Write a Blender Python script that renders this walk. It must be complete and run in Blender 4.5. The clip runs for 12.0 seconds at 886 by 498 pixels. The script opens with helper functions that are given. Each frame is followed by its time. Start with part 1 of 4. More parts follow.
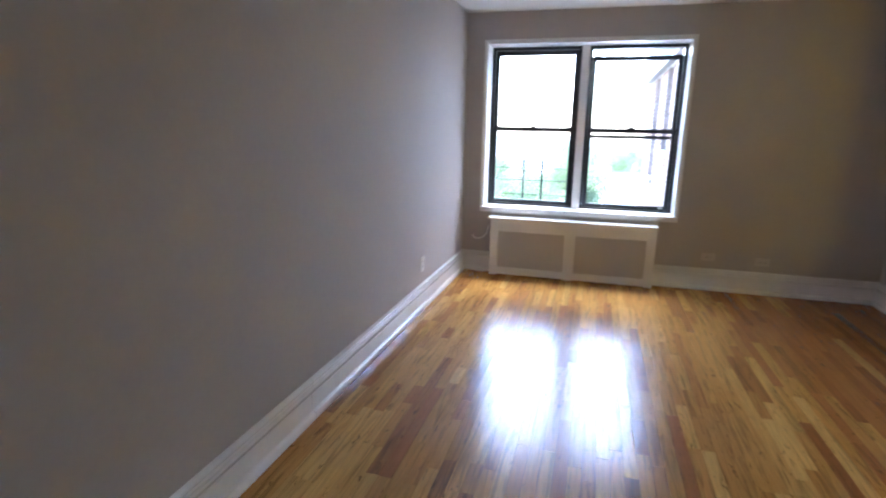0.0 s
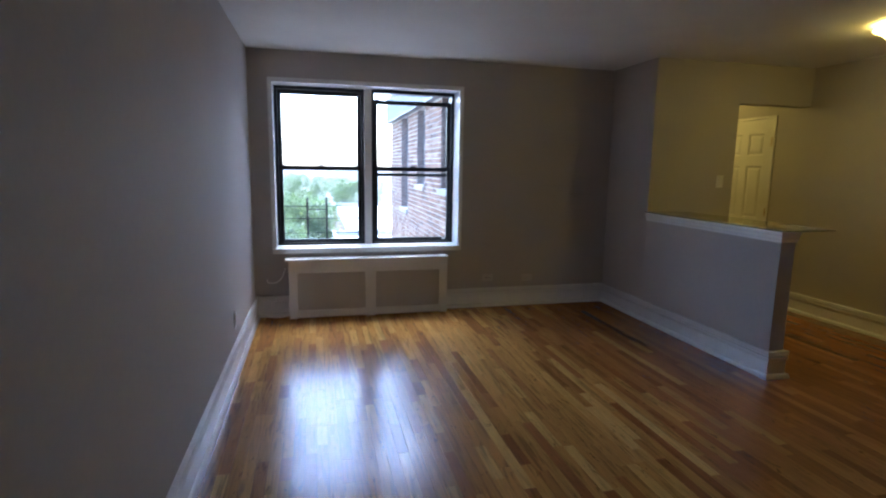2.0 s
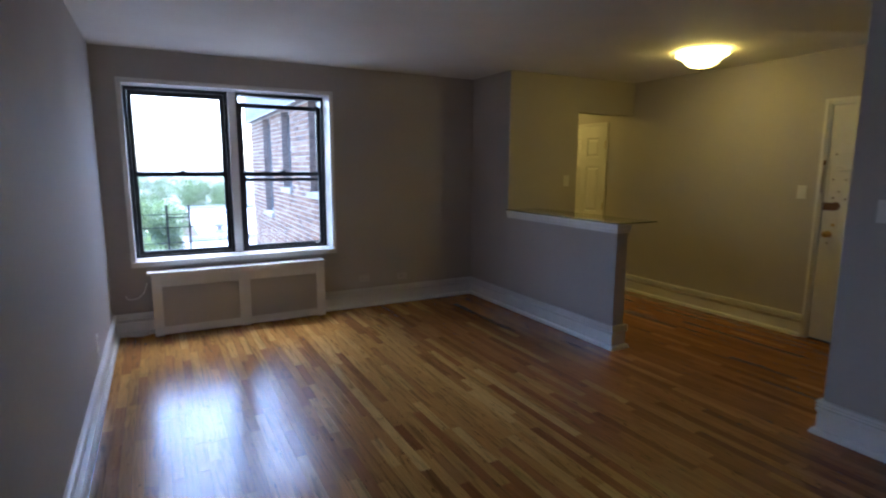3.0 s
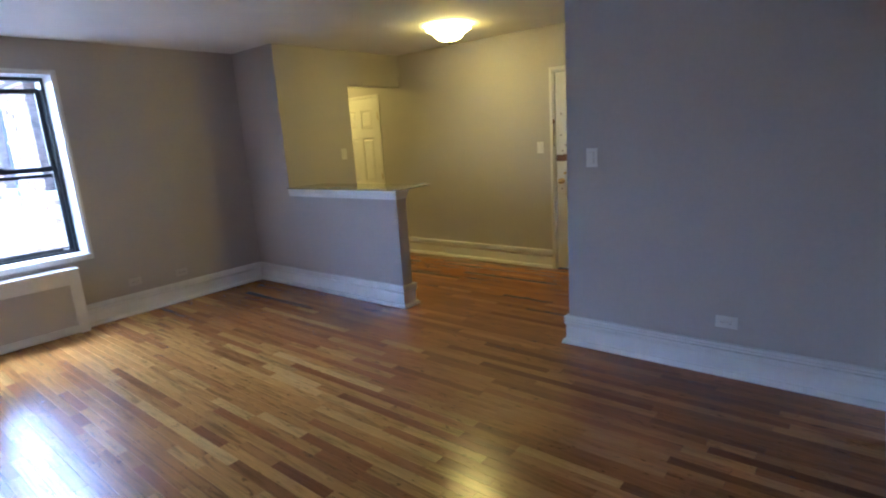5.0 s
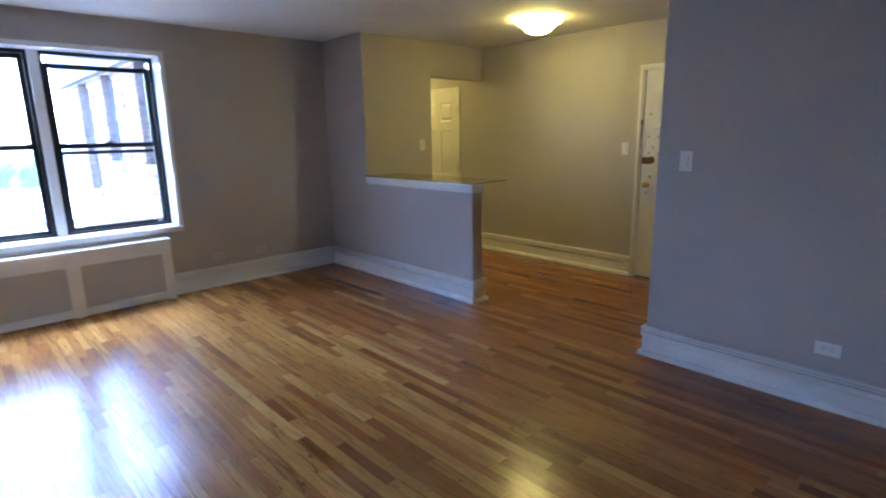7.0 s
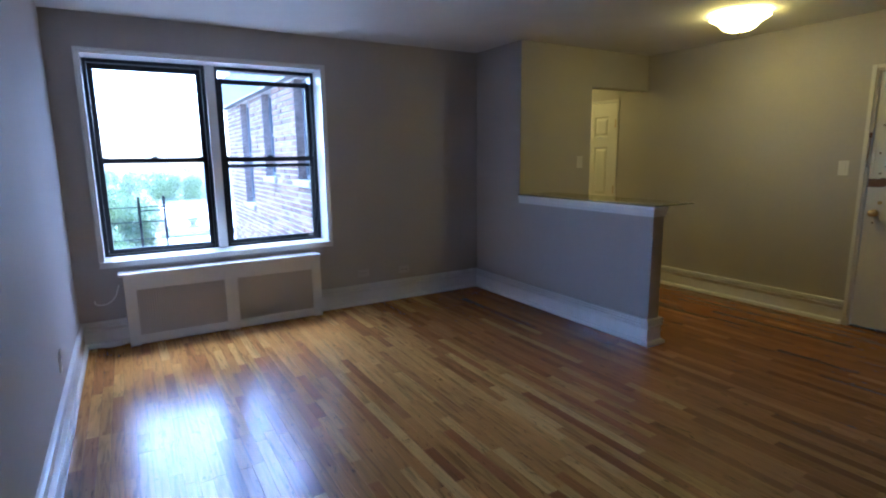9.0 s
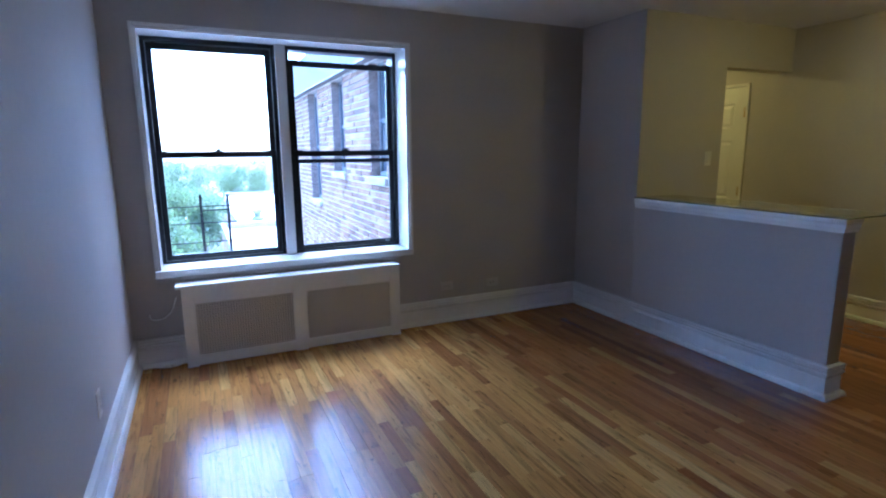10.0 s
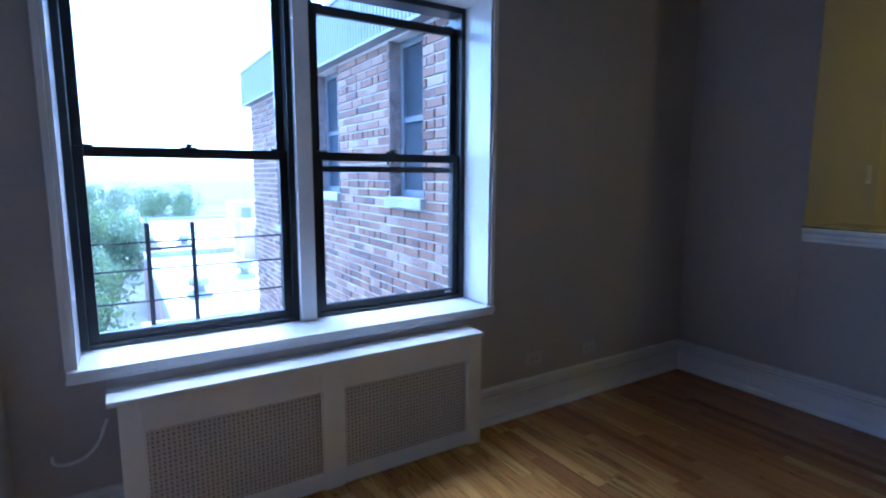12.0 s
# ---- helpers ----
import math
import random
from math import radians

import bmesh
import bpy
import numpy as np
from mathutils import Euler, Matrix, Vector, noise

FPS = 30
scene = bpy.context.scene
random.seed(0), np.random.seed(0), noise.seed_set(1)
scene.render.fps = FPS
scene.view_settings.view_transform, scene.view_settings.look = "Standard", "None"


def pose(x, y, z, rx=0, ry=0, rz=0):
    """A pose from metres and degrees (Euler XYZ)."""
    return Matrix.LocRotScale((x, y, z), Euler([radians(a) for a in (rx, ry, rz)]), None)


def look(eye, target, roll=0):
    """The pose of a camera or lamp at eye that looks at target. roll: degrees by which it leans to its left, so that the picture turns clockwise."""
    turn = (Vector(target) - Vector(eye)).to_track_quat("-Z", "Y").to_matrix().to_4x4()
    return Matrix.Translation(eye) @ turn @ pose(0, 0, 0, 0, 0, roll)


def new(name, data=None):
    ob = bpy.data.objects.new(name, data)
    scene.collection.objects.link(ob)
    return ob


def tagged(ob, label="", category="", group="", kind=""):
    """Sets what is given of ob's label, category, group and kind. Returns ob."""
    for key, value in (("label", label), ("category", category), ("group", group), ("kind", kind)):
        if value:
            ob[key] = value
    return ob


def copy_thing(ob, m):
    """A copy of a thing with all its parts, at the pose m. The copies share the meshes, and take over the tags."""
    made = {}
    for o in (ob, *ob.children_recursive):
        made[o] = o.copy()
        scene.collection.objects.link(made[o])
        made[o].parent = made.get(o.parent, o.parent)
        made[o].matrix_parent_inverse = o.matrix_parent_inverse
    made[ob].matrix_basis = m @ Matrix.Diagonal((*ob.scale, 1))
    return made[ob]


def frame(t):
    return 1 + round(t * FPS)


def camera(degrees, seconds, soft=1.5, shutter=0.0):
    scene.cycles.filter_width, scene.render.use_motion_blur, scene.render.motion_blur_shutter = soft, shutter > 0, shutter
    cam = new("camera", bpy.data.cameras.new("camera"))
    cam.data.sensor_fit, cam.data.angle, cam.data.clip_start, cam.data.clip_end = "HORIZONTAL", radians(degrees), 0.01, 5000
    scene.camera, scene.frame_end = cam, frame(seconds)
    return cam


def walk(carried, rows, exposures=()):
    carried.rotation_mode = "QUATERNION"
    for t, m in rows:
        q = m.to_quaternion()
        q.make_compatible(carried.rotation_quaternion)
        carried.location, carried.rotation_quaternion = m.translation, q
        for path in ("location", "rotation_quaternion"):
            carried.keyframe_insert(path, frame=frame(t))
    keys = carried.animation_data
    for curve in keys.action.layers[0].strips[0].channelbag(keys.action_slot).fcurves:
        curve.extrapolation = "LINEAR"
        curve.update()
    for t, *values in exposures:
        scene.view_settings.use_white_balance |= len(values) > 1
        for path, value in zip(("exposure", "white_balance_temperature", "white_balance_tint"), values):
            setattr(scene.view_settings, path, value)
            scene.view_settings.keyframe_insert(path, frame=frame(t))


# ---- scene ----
# ---------------------------------------------------------------- camera
cam = camera(80.0, 12.0, soft=2.1, shutter=0.3)
PATH = [
    (0, (-0.435, 0.014, 1.384), (-0.964, 1.892, 0.946), 1.11),
    (0.5, (-0.606, -0.048, 1.400), (-0.781, 1.907, 1.012), 1.90),
    (1, (-0.780, 0.044, 1.431), (-0.731, 2.003, 1.031), 0.52),
    (1.5, (-0.939, -0.031, 1.454), (-0.695, 1.918, 1.080), 0.28),
    (2, (-1.114, 0.023, 1.444), (-0.648, 1.943, 1.136), 0.87),
    (2.5, (-1.162, 0.065, 1.427), (-0.517, 1.943, 1.191), -0.28),
    (3, (-1.273, -0.100, 1.499), (-0.334, 1.639, 1.188), 0.24),
    (3.5, (-1.340, -0.216, 1.508), (-0.254, 1.430, 1.174), -1.05),
    (5.5, (-1.251, -0.221, 1.480), (0.296, 0.967, 1.042), -3.85),
    (6, (-1.260, -0.192, 1.481), (0.235, 1.063, 1.046), -3.37),
    (6.5, (-1.241, -0.160, 1.462), (0.179, 1.185, 1.043), -2.25),
    (7, (-1.277, -0.139, 1.466), (0.059, 1.286, 1.038), -1.01),
    (7.5, (-1.344, -0.224, 1.510), (-0.202, 1.355, 1.063), -0.92),
    (9.5, (-1.245, 0.868, 1.406), (-0.309, 2.602, 1.068), -0.73),
    (10, (-1.214, 1.276, 1.431), (-0.389, 3.061, 1.062), -0.48),
    (10.5, (-1.312, 1.663, 1.418), (-0.362, 3.370, 0.990), 0.57),
    (11, (-1.248, 2.093, 1.304), (-0.291, 3.825, 1.009), -0.98),
    (11.5, (-1.255, 2.577, 1.318), (-0.292, 4.306, 1.034), 2.03),
    (12, (-1.337, 3.019, 1.325), (-0.286, 4.698, 1.050), 0.17),
]
EXPOSURES = [(0.0, 4.92, 5230, 7.5), (0.5, 4.74, 5230, 8), (1.0, 4.32, 5180, 8), (1.5, 4.02, 5140, 8), (2.5, 3.7, 4960, 8.5), (3.5, 4.04, 5000, 10), (5.5, 5.2, 4520, 10.5), (6.5, 5.17, 4540, 11), (7.5, 4.63, 4500, 11), (9.5, 4.15, 4250, 10), (10.5, 3.98, 4120, 9.5), (12.0, 3.5, 4040, 9)]
walk(cam, [(t, look(eye, target, roll)) for t, eye, target, roll in PATH], EXPOSURES)

# ---------------------------------------------------------------- world and sun (overcast day)
SUN_UP, SUN_ROUND = radians(68), radians(10)
world = bpy.data.worlds.new("sky")
scene.world = world
world.use_nodes = True
wn = world.node_tree.nodes
sky = wn.new("ShaderNodeTexSky")
sky.sky_type = "NISHITA"
sky.sun_disc = False
sky.sun_elevation = SUN_UP
sky.sun_rotation = SUN_ROUND
sky.air_density, sky.dust_density, sky.ozone_density = 1.0, 3.0, 0.4
wn["Background"].inputs["Strength"].default_value = 0.15
world.node_tree.links.new(sky.outputs["Color"], wn["Background"].inputs["Color"])
sun = new("sun", bpy.data.lights.new("sun", "SUN"))
sun.data.energy, sun.data.angle, sun.data.color = 0.26, radians(30), (1.0, 0.97, 0.93)
sun_from = Vector((math.sin(SUN_ROUND) * math.cos(SUN_UP), math.cos(SUN_ROUND) * math.cos(SUN_UP), math.sin(SUN_UP)))
sun.matrix_world = look(sun_from * 50, (0, 0, 0))

# ---------------------------------------------------------------- the plan, in metres
XL, XR, YS, YN, ZC = -1.685, 1.959, -0.40, 5.18, 2.46     # living room: walls and ceiling
XF = 3.729                                                 # far wall of the foyer
PY0, PY1, PTHICK, PTOP = 2.938, 4.454, 0.12, 1.042         # half wall
RY = 1.354                                                 # outer corner of the wall with the light switch
OX0, OX1, OZ0, OZ1 = -1.490, 0.299, 0.656, 2.193           # window opening
OXM = (OX0 + OX1) / 2                                      # middle of the mullion
YW = 5.415                                                 # plane of the sashes
YOUT = 5.55                                                # outer face of the house
HX, HZ = 2.882, 2.09                                      # opening to the hall
WX = 0.44                                                  # brick face of the wing


# ---------------------------------------------------------------- materials
def mat(name, colour, rough=0.5, metal=0.0, grain=0.06, grain_scale=40.0, stain=0.06, stain_scale=3.0, bump=0.1, bump_scale=120.0,
        coat=0.0, spec=0.5, tint=None):
    """A surface with fine grain, broad stains and a little relief."""
    m = bpy.data.materials.new(name)
    m.use_nodes = True
    nt = m.node_tree
    n, l = nt.nodes, nt.links
    b = n["Principled BSDF"]
    b.inputs["Metallic"].default_value = metal
    b.inputs["Specular IOR Level"].default_value = spec
    b.inputs["Coat Weight"].default_value = coat
    b.inputs["Coat Roughness"].default_value = 0.15
    geo = n.new("ShaderNodeNewGeometry")
    fine = n.new("ShaderNodeTexNoise")
    fine.inputs["Scale"].default_value, fine.inputs["Detail"].default_value = grain_scale, 6
    broad = n.new("ShaderNodeTexNoise")
    broad.inputs["Scale"].default_value, broad.inputs["Detail"].default_value = stain_scale, 4
    l.new(geo.outputs["Position"], fine.inputs["Vector"])
    l.new(geo.outputs["Position"], broad.inputs["Vector"])
    r1, r2 = n.new("ShaderNodeMapRange"), n.new("ShaderNodeMapRange")
    for r, src, a in ((r1, fine, grain), (r2, broad, stain)):
        r.inputs["From Min"].default_value, r.inputs["From Max"].default_value = 0.3, 0.7
        r.inputs["To Min"].default_value, r.inputs["To Max"].default_value = 1 - a, 1 + a
        l.new(src.outputs["Fac"], r.inputs["Value"])
    mul = n.new("ShaderNodeMath")
    mul.operation = "MULTIPLY"
    l.new(r1.outputs[0], mul.inputs[0])
    l.new(r2.outputs[0], mul.inputs[1])
    vec = n.new("ShaderNodeVectorMath")
    vec.operation = "SCALE"
    vec.inputs[0].default_value = colour
    l.new(mul.outputs[0], vec.inputs["Scale"])
    l.new(vec.outputs[0], b.inputs["Base Color"])
    rr = n.new("ShaderNodeMapRange")
    rr.inputs["To Min"].default_value, rr.inputs["To Max"].default_value = max(rough - 0.08, 0.02), min(rough + 0.08, 1)
    l.new(broad.outputs["Fac"], rr.inputs["Value"])
    l.new(rr.outputs[0], b.inputs["Roughness"])
    if bump:
        relief = n.new("ShaderNodeTexNoise")
        relief.inputs["Scale"].default_value, relief.inputs["Detail"].default_value = bump_scale, 5
        l.new(geo.outputs["Position"], relief.inputs["Vector"])
        bn = n.new("ShaderNodeBump")
        bn.inputs["Strength"].default_value, bn.inputs["Distance"].default_value = bump, 0.002
        l.new(relief.outputs["Fac"], bn.inputs["Height"])
        l.new(bn.outputs["Normal"], b.inputs["Normal"])
    return m


def ramp_mat(name, stops, island, rough, coat, stretch, grain, bump, bump_stretch, streak, spec=0.5):
    """Pieces that differ one from the next: boards, bricks. island: joined pieces, else one object each."""
    m = bpy.data.materials.new(name)
    m.use_nodes = True
    n, l = m.node_tree.nodes, m.node_tree.links
    b = n["Principled BSDF"]
    geo = n.new("ShaderNodeNewGeometry")
    if island:
        rnd = geo.outputs["Random Per Island"]
    else:
        rnd = n.new("ShaderNodeObjectInfo").outputs["Random"]
    ramp = n.new("ShaderNodeValToRGB")
    ramp.color_ramp.interpolation = "LINEAR"
    while len(ramp.color_ramp.elements) < len(stops):
        ramp.color_ramp.elements.new(0.5)
    for e, (p, c) in zip(ramp.color_ramp.elements, stops):
        e.position, e.color = p, (*c, 1)
    l.new(rnd, ramp.inputs["Fac"])
    # grain runs along the piece and starts anew on each one
    shift = n.new("ShaderNodeVectorMath")
    shift.operation = "MULTIPLY_ADD"
    shift.inputs[1].default_value = stretch
    off = n.new("ShaderNodeCombineXYZ")
    big = n.new("ShaderNodeMath")
    big.operation = "MULTIPLY"
    big.inputs[1].default_value = 57.0
    l.new(rnd, big.inputs[0])
    for k in range(3):
        l.new(big.outputs[0], off.inputs[k])
    l.new(geo.outputs["Position"], shift.inputs[0])
    l.new(off.outputs[0], shift.inputs[2])
    noi = n.new("ShaderNodeTexNoise")
    noi.inputs["Scale"].default_value, noi.inputs["Detail"].default_value, noi.inputs["Roughness"].default_value = 1.0, 7, 0.6
    l.new(shift.outputs[0], noi.inputs["Vector"])
    mr = n.new("ShaderNodeMapRange")
    mr.inputs["From Min"].default_value, mr.inputs["From Max"].default_value = 0.3, 0.7
    mr.inputs["To Min"].default_value, mr.inputs["To Max"].default_value = 1 - grain, 1 + grain
    l.new(noi.outputs["Fac"], mr.inputs["Value"])
    broad = n.new("ShaderNodeTexNoise")
    broad.inputs["Scale"].default_value, broad.inputs["Detail"].default_value = 1.7, 3
    l.new(geo.outputs["Position"], broad.inputs["Vector"])
    mr2 = n.new("ShaderNodeMapRange")
    mr2.inputs["To Min"].default_value, mr2.inputs["To Max"].default_value = 0.85, 1.15
    l.new(broad.outputs["Fac"], mr2.inputs["Value"])
    mul = n.new("ShaderNodeMath")
    mul.operation = "MULTIPLY"
    l.new(mr.outputs[0], mul.inputs[0])
    l.new(mr2.outputs[0], mul.inputs[1])
    if streak:
        # dark mineral streaks and knots drawn out along the board
        wide = n.new("ShaderNodeTexNoise")
        wide.inputs["Scale"].default_value, wide.inputs["Detail"].default_value, wide.inputs["Distortion"].default_value = 0.32, 6, 1.6
        l.new(shift.outputs[0], wide.inputs["Vector"])
        dark = n.new("ShaderNodeMapRange")
        dark.inputs["From Min"].default_value, dark.inputs["From Max"].default_value = 0.52, 0.66
        dark.inputs["To Min"].default_value, dark.inputs["To Max"].default_value = 1.0, 1.0 - streak
        l.new(wide.outputs["Fac"], dark.inputs["Value"])
        mul2 = n.new("ShaderNodeMath")
        mul2.operation = "MULTIPLY"
        l.new(mul.outputs[0], mul2.inputs[0])
        l.new(dark.outputs[0], mul2.inputs[1])
        # small knots and flecks
        kv = n.new("ShaderNodeVectorMath")
        kv.operation = "MULTIPLY_ADD"
        kv.inputs[1].default_value = (48, 13, 1)
        l.new(geo.outputs["Position"], kv.inputs[0])
        l.new(off.outputs[0], kv.inputs[2])
        knot = n.new("ShaderNodeTexNoise")
        knot.inputs["Scale"].default_value, knot.inputs["Detail"].default_value, knot.inputs["Distortion"].default_value = 1.0, 3, 0.8
        l.new(kv.outputs[0], knot.inputs["Vector"])
        kd = n.new("ShaderNodeMapRange")
        kd.inputs["From Min"].default_value, kd.inputs["From Max"].default_value = 0.635, 0.70
        kd.inputs["To Min"].default_value, kd.inputs["To Max"].default_value = 1.0, 0.45
        l.new(knot.outputs["Fac"], kd.inputs["Value"])
        mul = n.new("ShaderNodeMath")
        mul.operation = "MULTIPLY"
        l.new(mul2.outputs[0], mul.inputs[0])
        l.new(kd.outputs[0], mul.inputs[1])
    sc = n.new("ShaderNodeVectorMath")
    sc.operation = "SCALE"
    l.new(ramp.outputs["Color"], sc.inputs[0])
    l.new(mul.outputs[0], sc.inputs["Scale"])
    l.new(sc.outputs[0], b.inputs["Base Color"])
    rr = n.new("ShaderNodeMapRange")
    rr.inputs["To Min"].default_value, rr.inputs["To Max"].default_value = rough - 0.02, rough + 0.03
    l.new(broad.outputs["Fac"], rr.inputs["Value"])
    l.new(rr.outputs[0], b.inputs["Roughness"])
    b.inputs["Specular IOR Level"].default_value = spec
    b.inputs["Coat Weight"].default_value = coat
    b.inputs["Coat Roughness"].default_value = 0.12
    hgt = n.new("ShaderNodeTexNoise")
    hgt.inputs["Scale"].default_value, hgt.inputs["Detail"].default_value = 1.0, 4
    st = n.new("ShaderNodeVectorMath")
    st.operation = "MULTIPLY"
    st.inputs[1].default_value = bump_stretch
    l.new(geo.outputs["Position"], st.inputs[0])
    l.new(st.outputs[0], hgt.inputs["Vector"])
    bn = n.new("ShaderNodeBump")
    bn.inputs["Strength"].default_value, bn.inputs["Distance"].default_value = bump, 0.002
    l.new(hgt.outputs["Fac"], bn.inputs["Height"])
    l.new(bn.outputs["Normal"], b.inputs["Normal"])
    l.new(bn.outputs["Normal"], b.inputs["Coat Normal"])
    return m


def glass_mat(name, colour, rough=0.0):
    m = bpy.data.materials.new(name)
    m.use_nodes = True
    b = m.node_tree.nodes["Principled BSDF"]
    b.inputs["Base Color"].default_value = (*colour, 1)
    b.inputs["Transmission Weight"].default_value = 1.0
    b.inputs["Roughness"].default_value = rough
    b.inputs["IOR"].default_value = 1.45
    return m


def glow_mat(name, colour, strength):
    """A lit glass shade: brighter towards the bulbs, mottled like alabaster."""
    m = bpy.data.materials.new(name)
    m.use_nodes = True
    n, l = m.node_tree.nodes, m.node_tree.links
    b = n["Principled BSDF"]
    b.inputs["Base Color"].default_value = (0.85, 0.78, 0.62, 1)
    b.inputs["Roughness"].default_value = 0.3
    b.inputs["Emission Color"].default_value = (*colour, 1)
    noi = n.new("ShaderNodeTexNoise")
    noi.inputs["Scale"].default_value, noi.inputs["Detail"].default_value = 14, 4
    mr = n.new("ShaderNodeMapRange")
    mr.inputs["To Min"].default_value, mr.inputs["To Max"].default_value = strength * 0.8, strength * 1.2
    l.new(noi.outputs["Fac"], mr.inputs["Value"])
    l.new(mr.outputs[0], b.inputs["Emission Strength"])
    return m


OAK = [(0.0, (0.27, 0.118, 0.032)), (0.1, (0.36, 0.166, 0.042)), (0.24, (0.45, 0.222, 0.052)), (0.78, (0.535, 0.284, 0.067)), (0.9, (0.61, 0.352, 0.092)), (1.0, (0.66, 0.405, 0.118))]
# redder and darker oak, with the dimming away from the window put in
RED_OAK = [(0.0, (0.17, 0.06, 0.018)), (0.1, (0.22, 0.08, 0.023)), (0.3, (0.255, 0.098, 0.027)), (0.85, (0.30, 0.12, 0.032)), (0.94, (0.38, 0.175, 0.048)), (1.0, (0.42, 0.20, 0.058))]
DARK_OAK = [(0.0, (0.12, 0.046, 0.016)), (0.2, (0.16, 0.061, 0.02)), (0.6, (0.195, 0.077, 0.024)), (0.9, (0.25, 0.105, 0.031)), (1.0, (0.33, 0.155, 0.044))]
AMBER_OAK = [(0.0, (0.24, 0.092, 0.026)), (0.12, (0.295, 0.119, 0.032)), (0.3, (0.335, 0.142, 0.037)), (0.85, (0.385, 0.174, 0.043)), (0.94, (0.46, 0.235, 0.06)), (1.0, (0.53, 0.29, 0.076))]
BRICK = [(0.0, (0.12, 0.075, 0.055)), (0.15, (0.17, 0.095, 0.06)), (0.45, (0.215, 0.12, 0.07)), (0.75, (0.25, 0.15, 0.095)), (0.92, (0.285, 0.185, 0.125)), (1.0, (0.34, 0.25, 0.185))]
oak_args = dict(rough=0.23, coat=0.10, spec=0.5, stretch=(85, 5, 20), grain=0.17, bump=0.03, bump_stretch=(60, 5, 1), streak=0.42)
M_BOARD = ramp_mat("oak_board", OAK, False, **oak_args)
M_BOARDS = ramp_mat("oak_boards", OAK, True, **oak_args)
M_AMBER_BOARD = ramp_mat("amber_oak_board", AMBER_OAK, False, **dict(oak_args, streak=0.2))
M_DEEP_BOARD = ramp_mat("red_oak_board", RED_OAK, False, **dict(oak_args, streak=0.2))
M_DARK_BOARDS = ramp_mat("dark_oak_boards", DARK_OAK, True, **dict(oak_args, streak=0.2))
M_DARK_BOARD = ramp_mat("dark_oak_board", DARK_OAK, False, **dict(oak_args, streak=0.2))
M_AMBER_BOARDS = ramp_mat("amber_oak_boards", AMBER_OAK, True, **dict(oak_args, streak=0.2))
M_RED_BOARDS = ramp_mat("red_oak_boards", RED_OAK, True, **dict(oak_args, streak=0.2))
brick_args = dict(streak=0.0, rough=0.85, coat=0.0, stretch=(30, 30, 30), grain=0.22, bump=0.5, bump_stretch=(90, 90, 90))
M_BRICK = ramp_mat("brick_clay", BRICK, False, **brick_args)
M_BRICKS = ramp_mat("bricks_clay", BRICK, True, **brick_args)
M_WALL = mat("greige_paint", (0.47, 0.438, 0.415), 0.75, spec=0.3, grain=0.02, stain=0.035, stain_scale=1.3, bump=0.12, bump_scale=70)
M_CEIL = mat("ceiling_paint", (0.74, 0.725, 0.70), 0.7, grain=0.02, stain=0.03, bump=0.15, bump_scale=60)
M_TRIM = mat("white_trim_paint", (0.80, 0.795, 0.785), 0.24, grain=0.02, stain=0.04, bump=0.08, bump_scale=50)
M_JOINT = mat("floor_joint", (0.075, 0.038, 0.016), 0.8, bump=0)
M_BLACK = mat("black_window_metal", (0.013, 0.014, 0.016), 0.35, grain=0.1, stain=0.2, bump=0.05)
M_DARKMETAL = mat("dark_iron", (0.02, 0.021, 0.022), 0.5, metal=0.3, grain=0.2, stain=0.3)
M_GRILLE = mat("perforated_steel_paint", (0.60, 0.57, 0.54), 0.5, metal=0.0, grain=0.05, bump=0.05)
# this grey holds the shade inside the radiator cover
M_INSIDE = mat("inner_shade_grey", (0.22, 0.21, 0.205), 0.9)
M_PAINTED = mat("painted_plate", (0.55, 0.52, 0.495), 0.4, grain=0.02)
M_PLATE = mat("switch_plastic", (0.78, 0.77, 0.74), 0.3, grain=0.01, stain=0.02, bump=0.02)
M_SLOT = mat("slot_dark", (0.03, 0.03, 0.03), 0.6, bump=0)
M_DOOR = mat("door_paint", (0.72, 0.70, 0.65), 0.38, grain=0.02, stain=0.05, bump=0.08, bump_scale=40)
M_BRASS = mat("aged_brass", (0.55, 0.38, 0.14), 0.3, metal=1.0, stain=0.2)
M_RUST = mat("bare_brown_metal", (0.16, 0.085, 0.05), 0.65, metal=0.3, grain=0.25, stain=0.3)
M_PANE = glass_mat("window_glass", (1, 1, 1))
M_SHELF = glass_mat("shelf_glass", (0.80, 0.90, 0.80))
M_MORTAR = mat("mortar", (0.56, 0.545, 0.515), 0.9, grain=0.12, grain_scale=90, stain=0.1, bump=0.5)
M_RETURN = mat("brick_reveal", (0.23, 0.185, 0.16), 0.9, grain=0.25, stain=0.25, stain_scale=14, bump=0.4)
M_STONE = mat("sill_stone", (0.36, 0.35, 0.33), 0.8, grain=0.1, stain=0.15, bump=0.3)
M_FASCIA = mat("fascia_metal", (0.235, 0.235, 0.235), 0.55, metal=0.2, stain=0.12, bump=0.05)
M_DARKPANE = mat("dull_dark_pane", (0.06, 0.067, 0.076), 0.9, stain=0.3, spec=0.1)
M_DIM_GREY = mat("dim_grey", (0.20, 0.22, 0.24), 0.8, stain=0.2)
M_WFRAME = mat("grey_window_frame", (0.15, 0.16, 0.172), 0.5, stain=0.1)
M_ROOF = mat("pale_roof_coating", (0.62, 0.62, 0.61), 0.8, grain=0.08, grain_scale=6, stain=0.2, stain_scale=0.35, bump=0.2, bump_scale=8)
M_PARAPET = mat("parapet_coping", (0.30, 0.29, 0.28), 0.8, stain=0.2, bump=0.2)
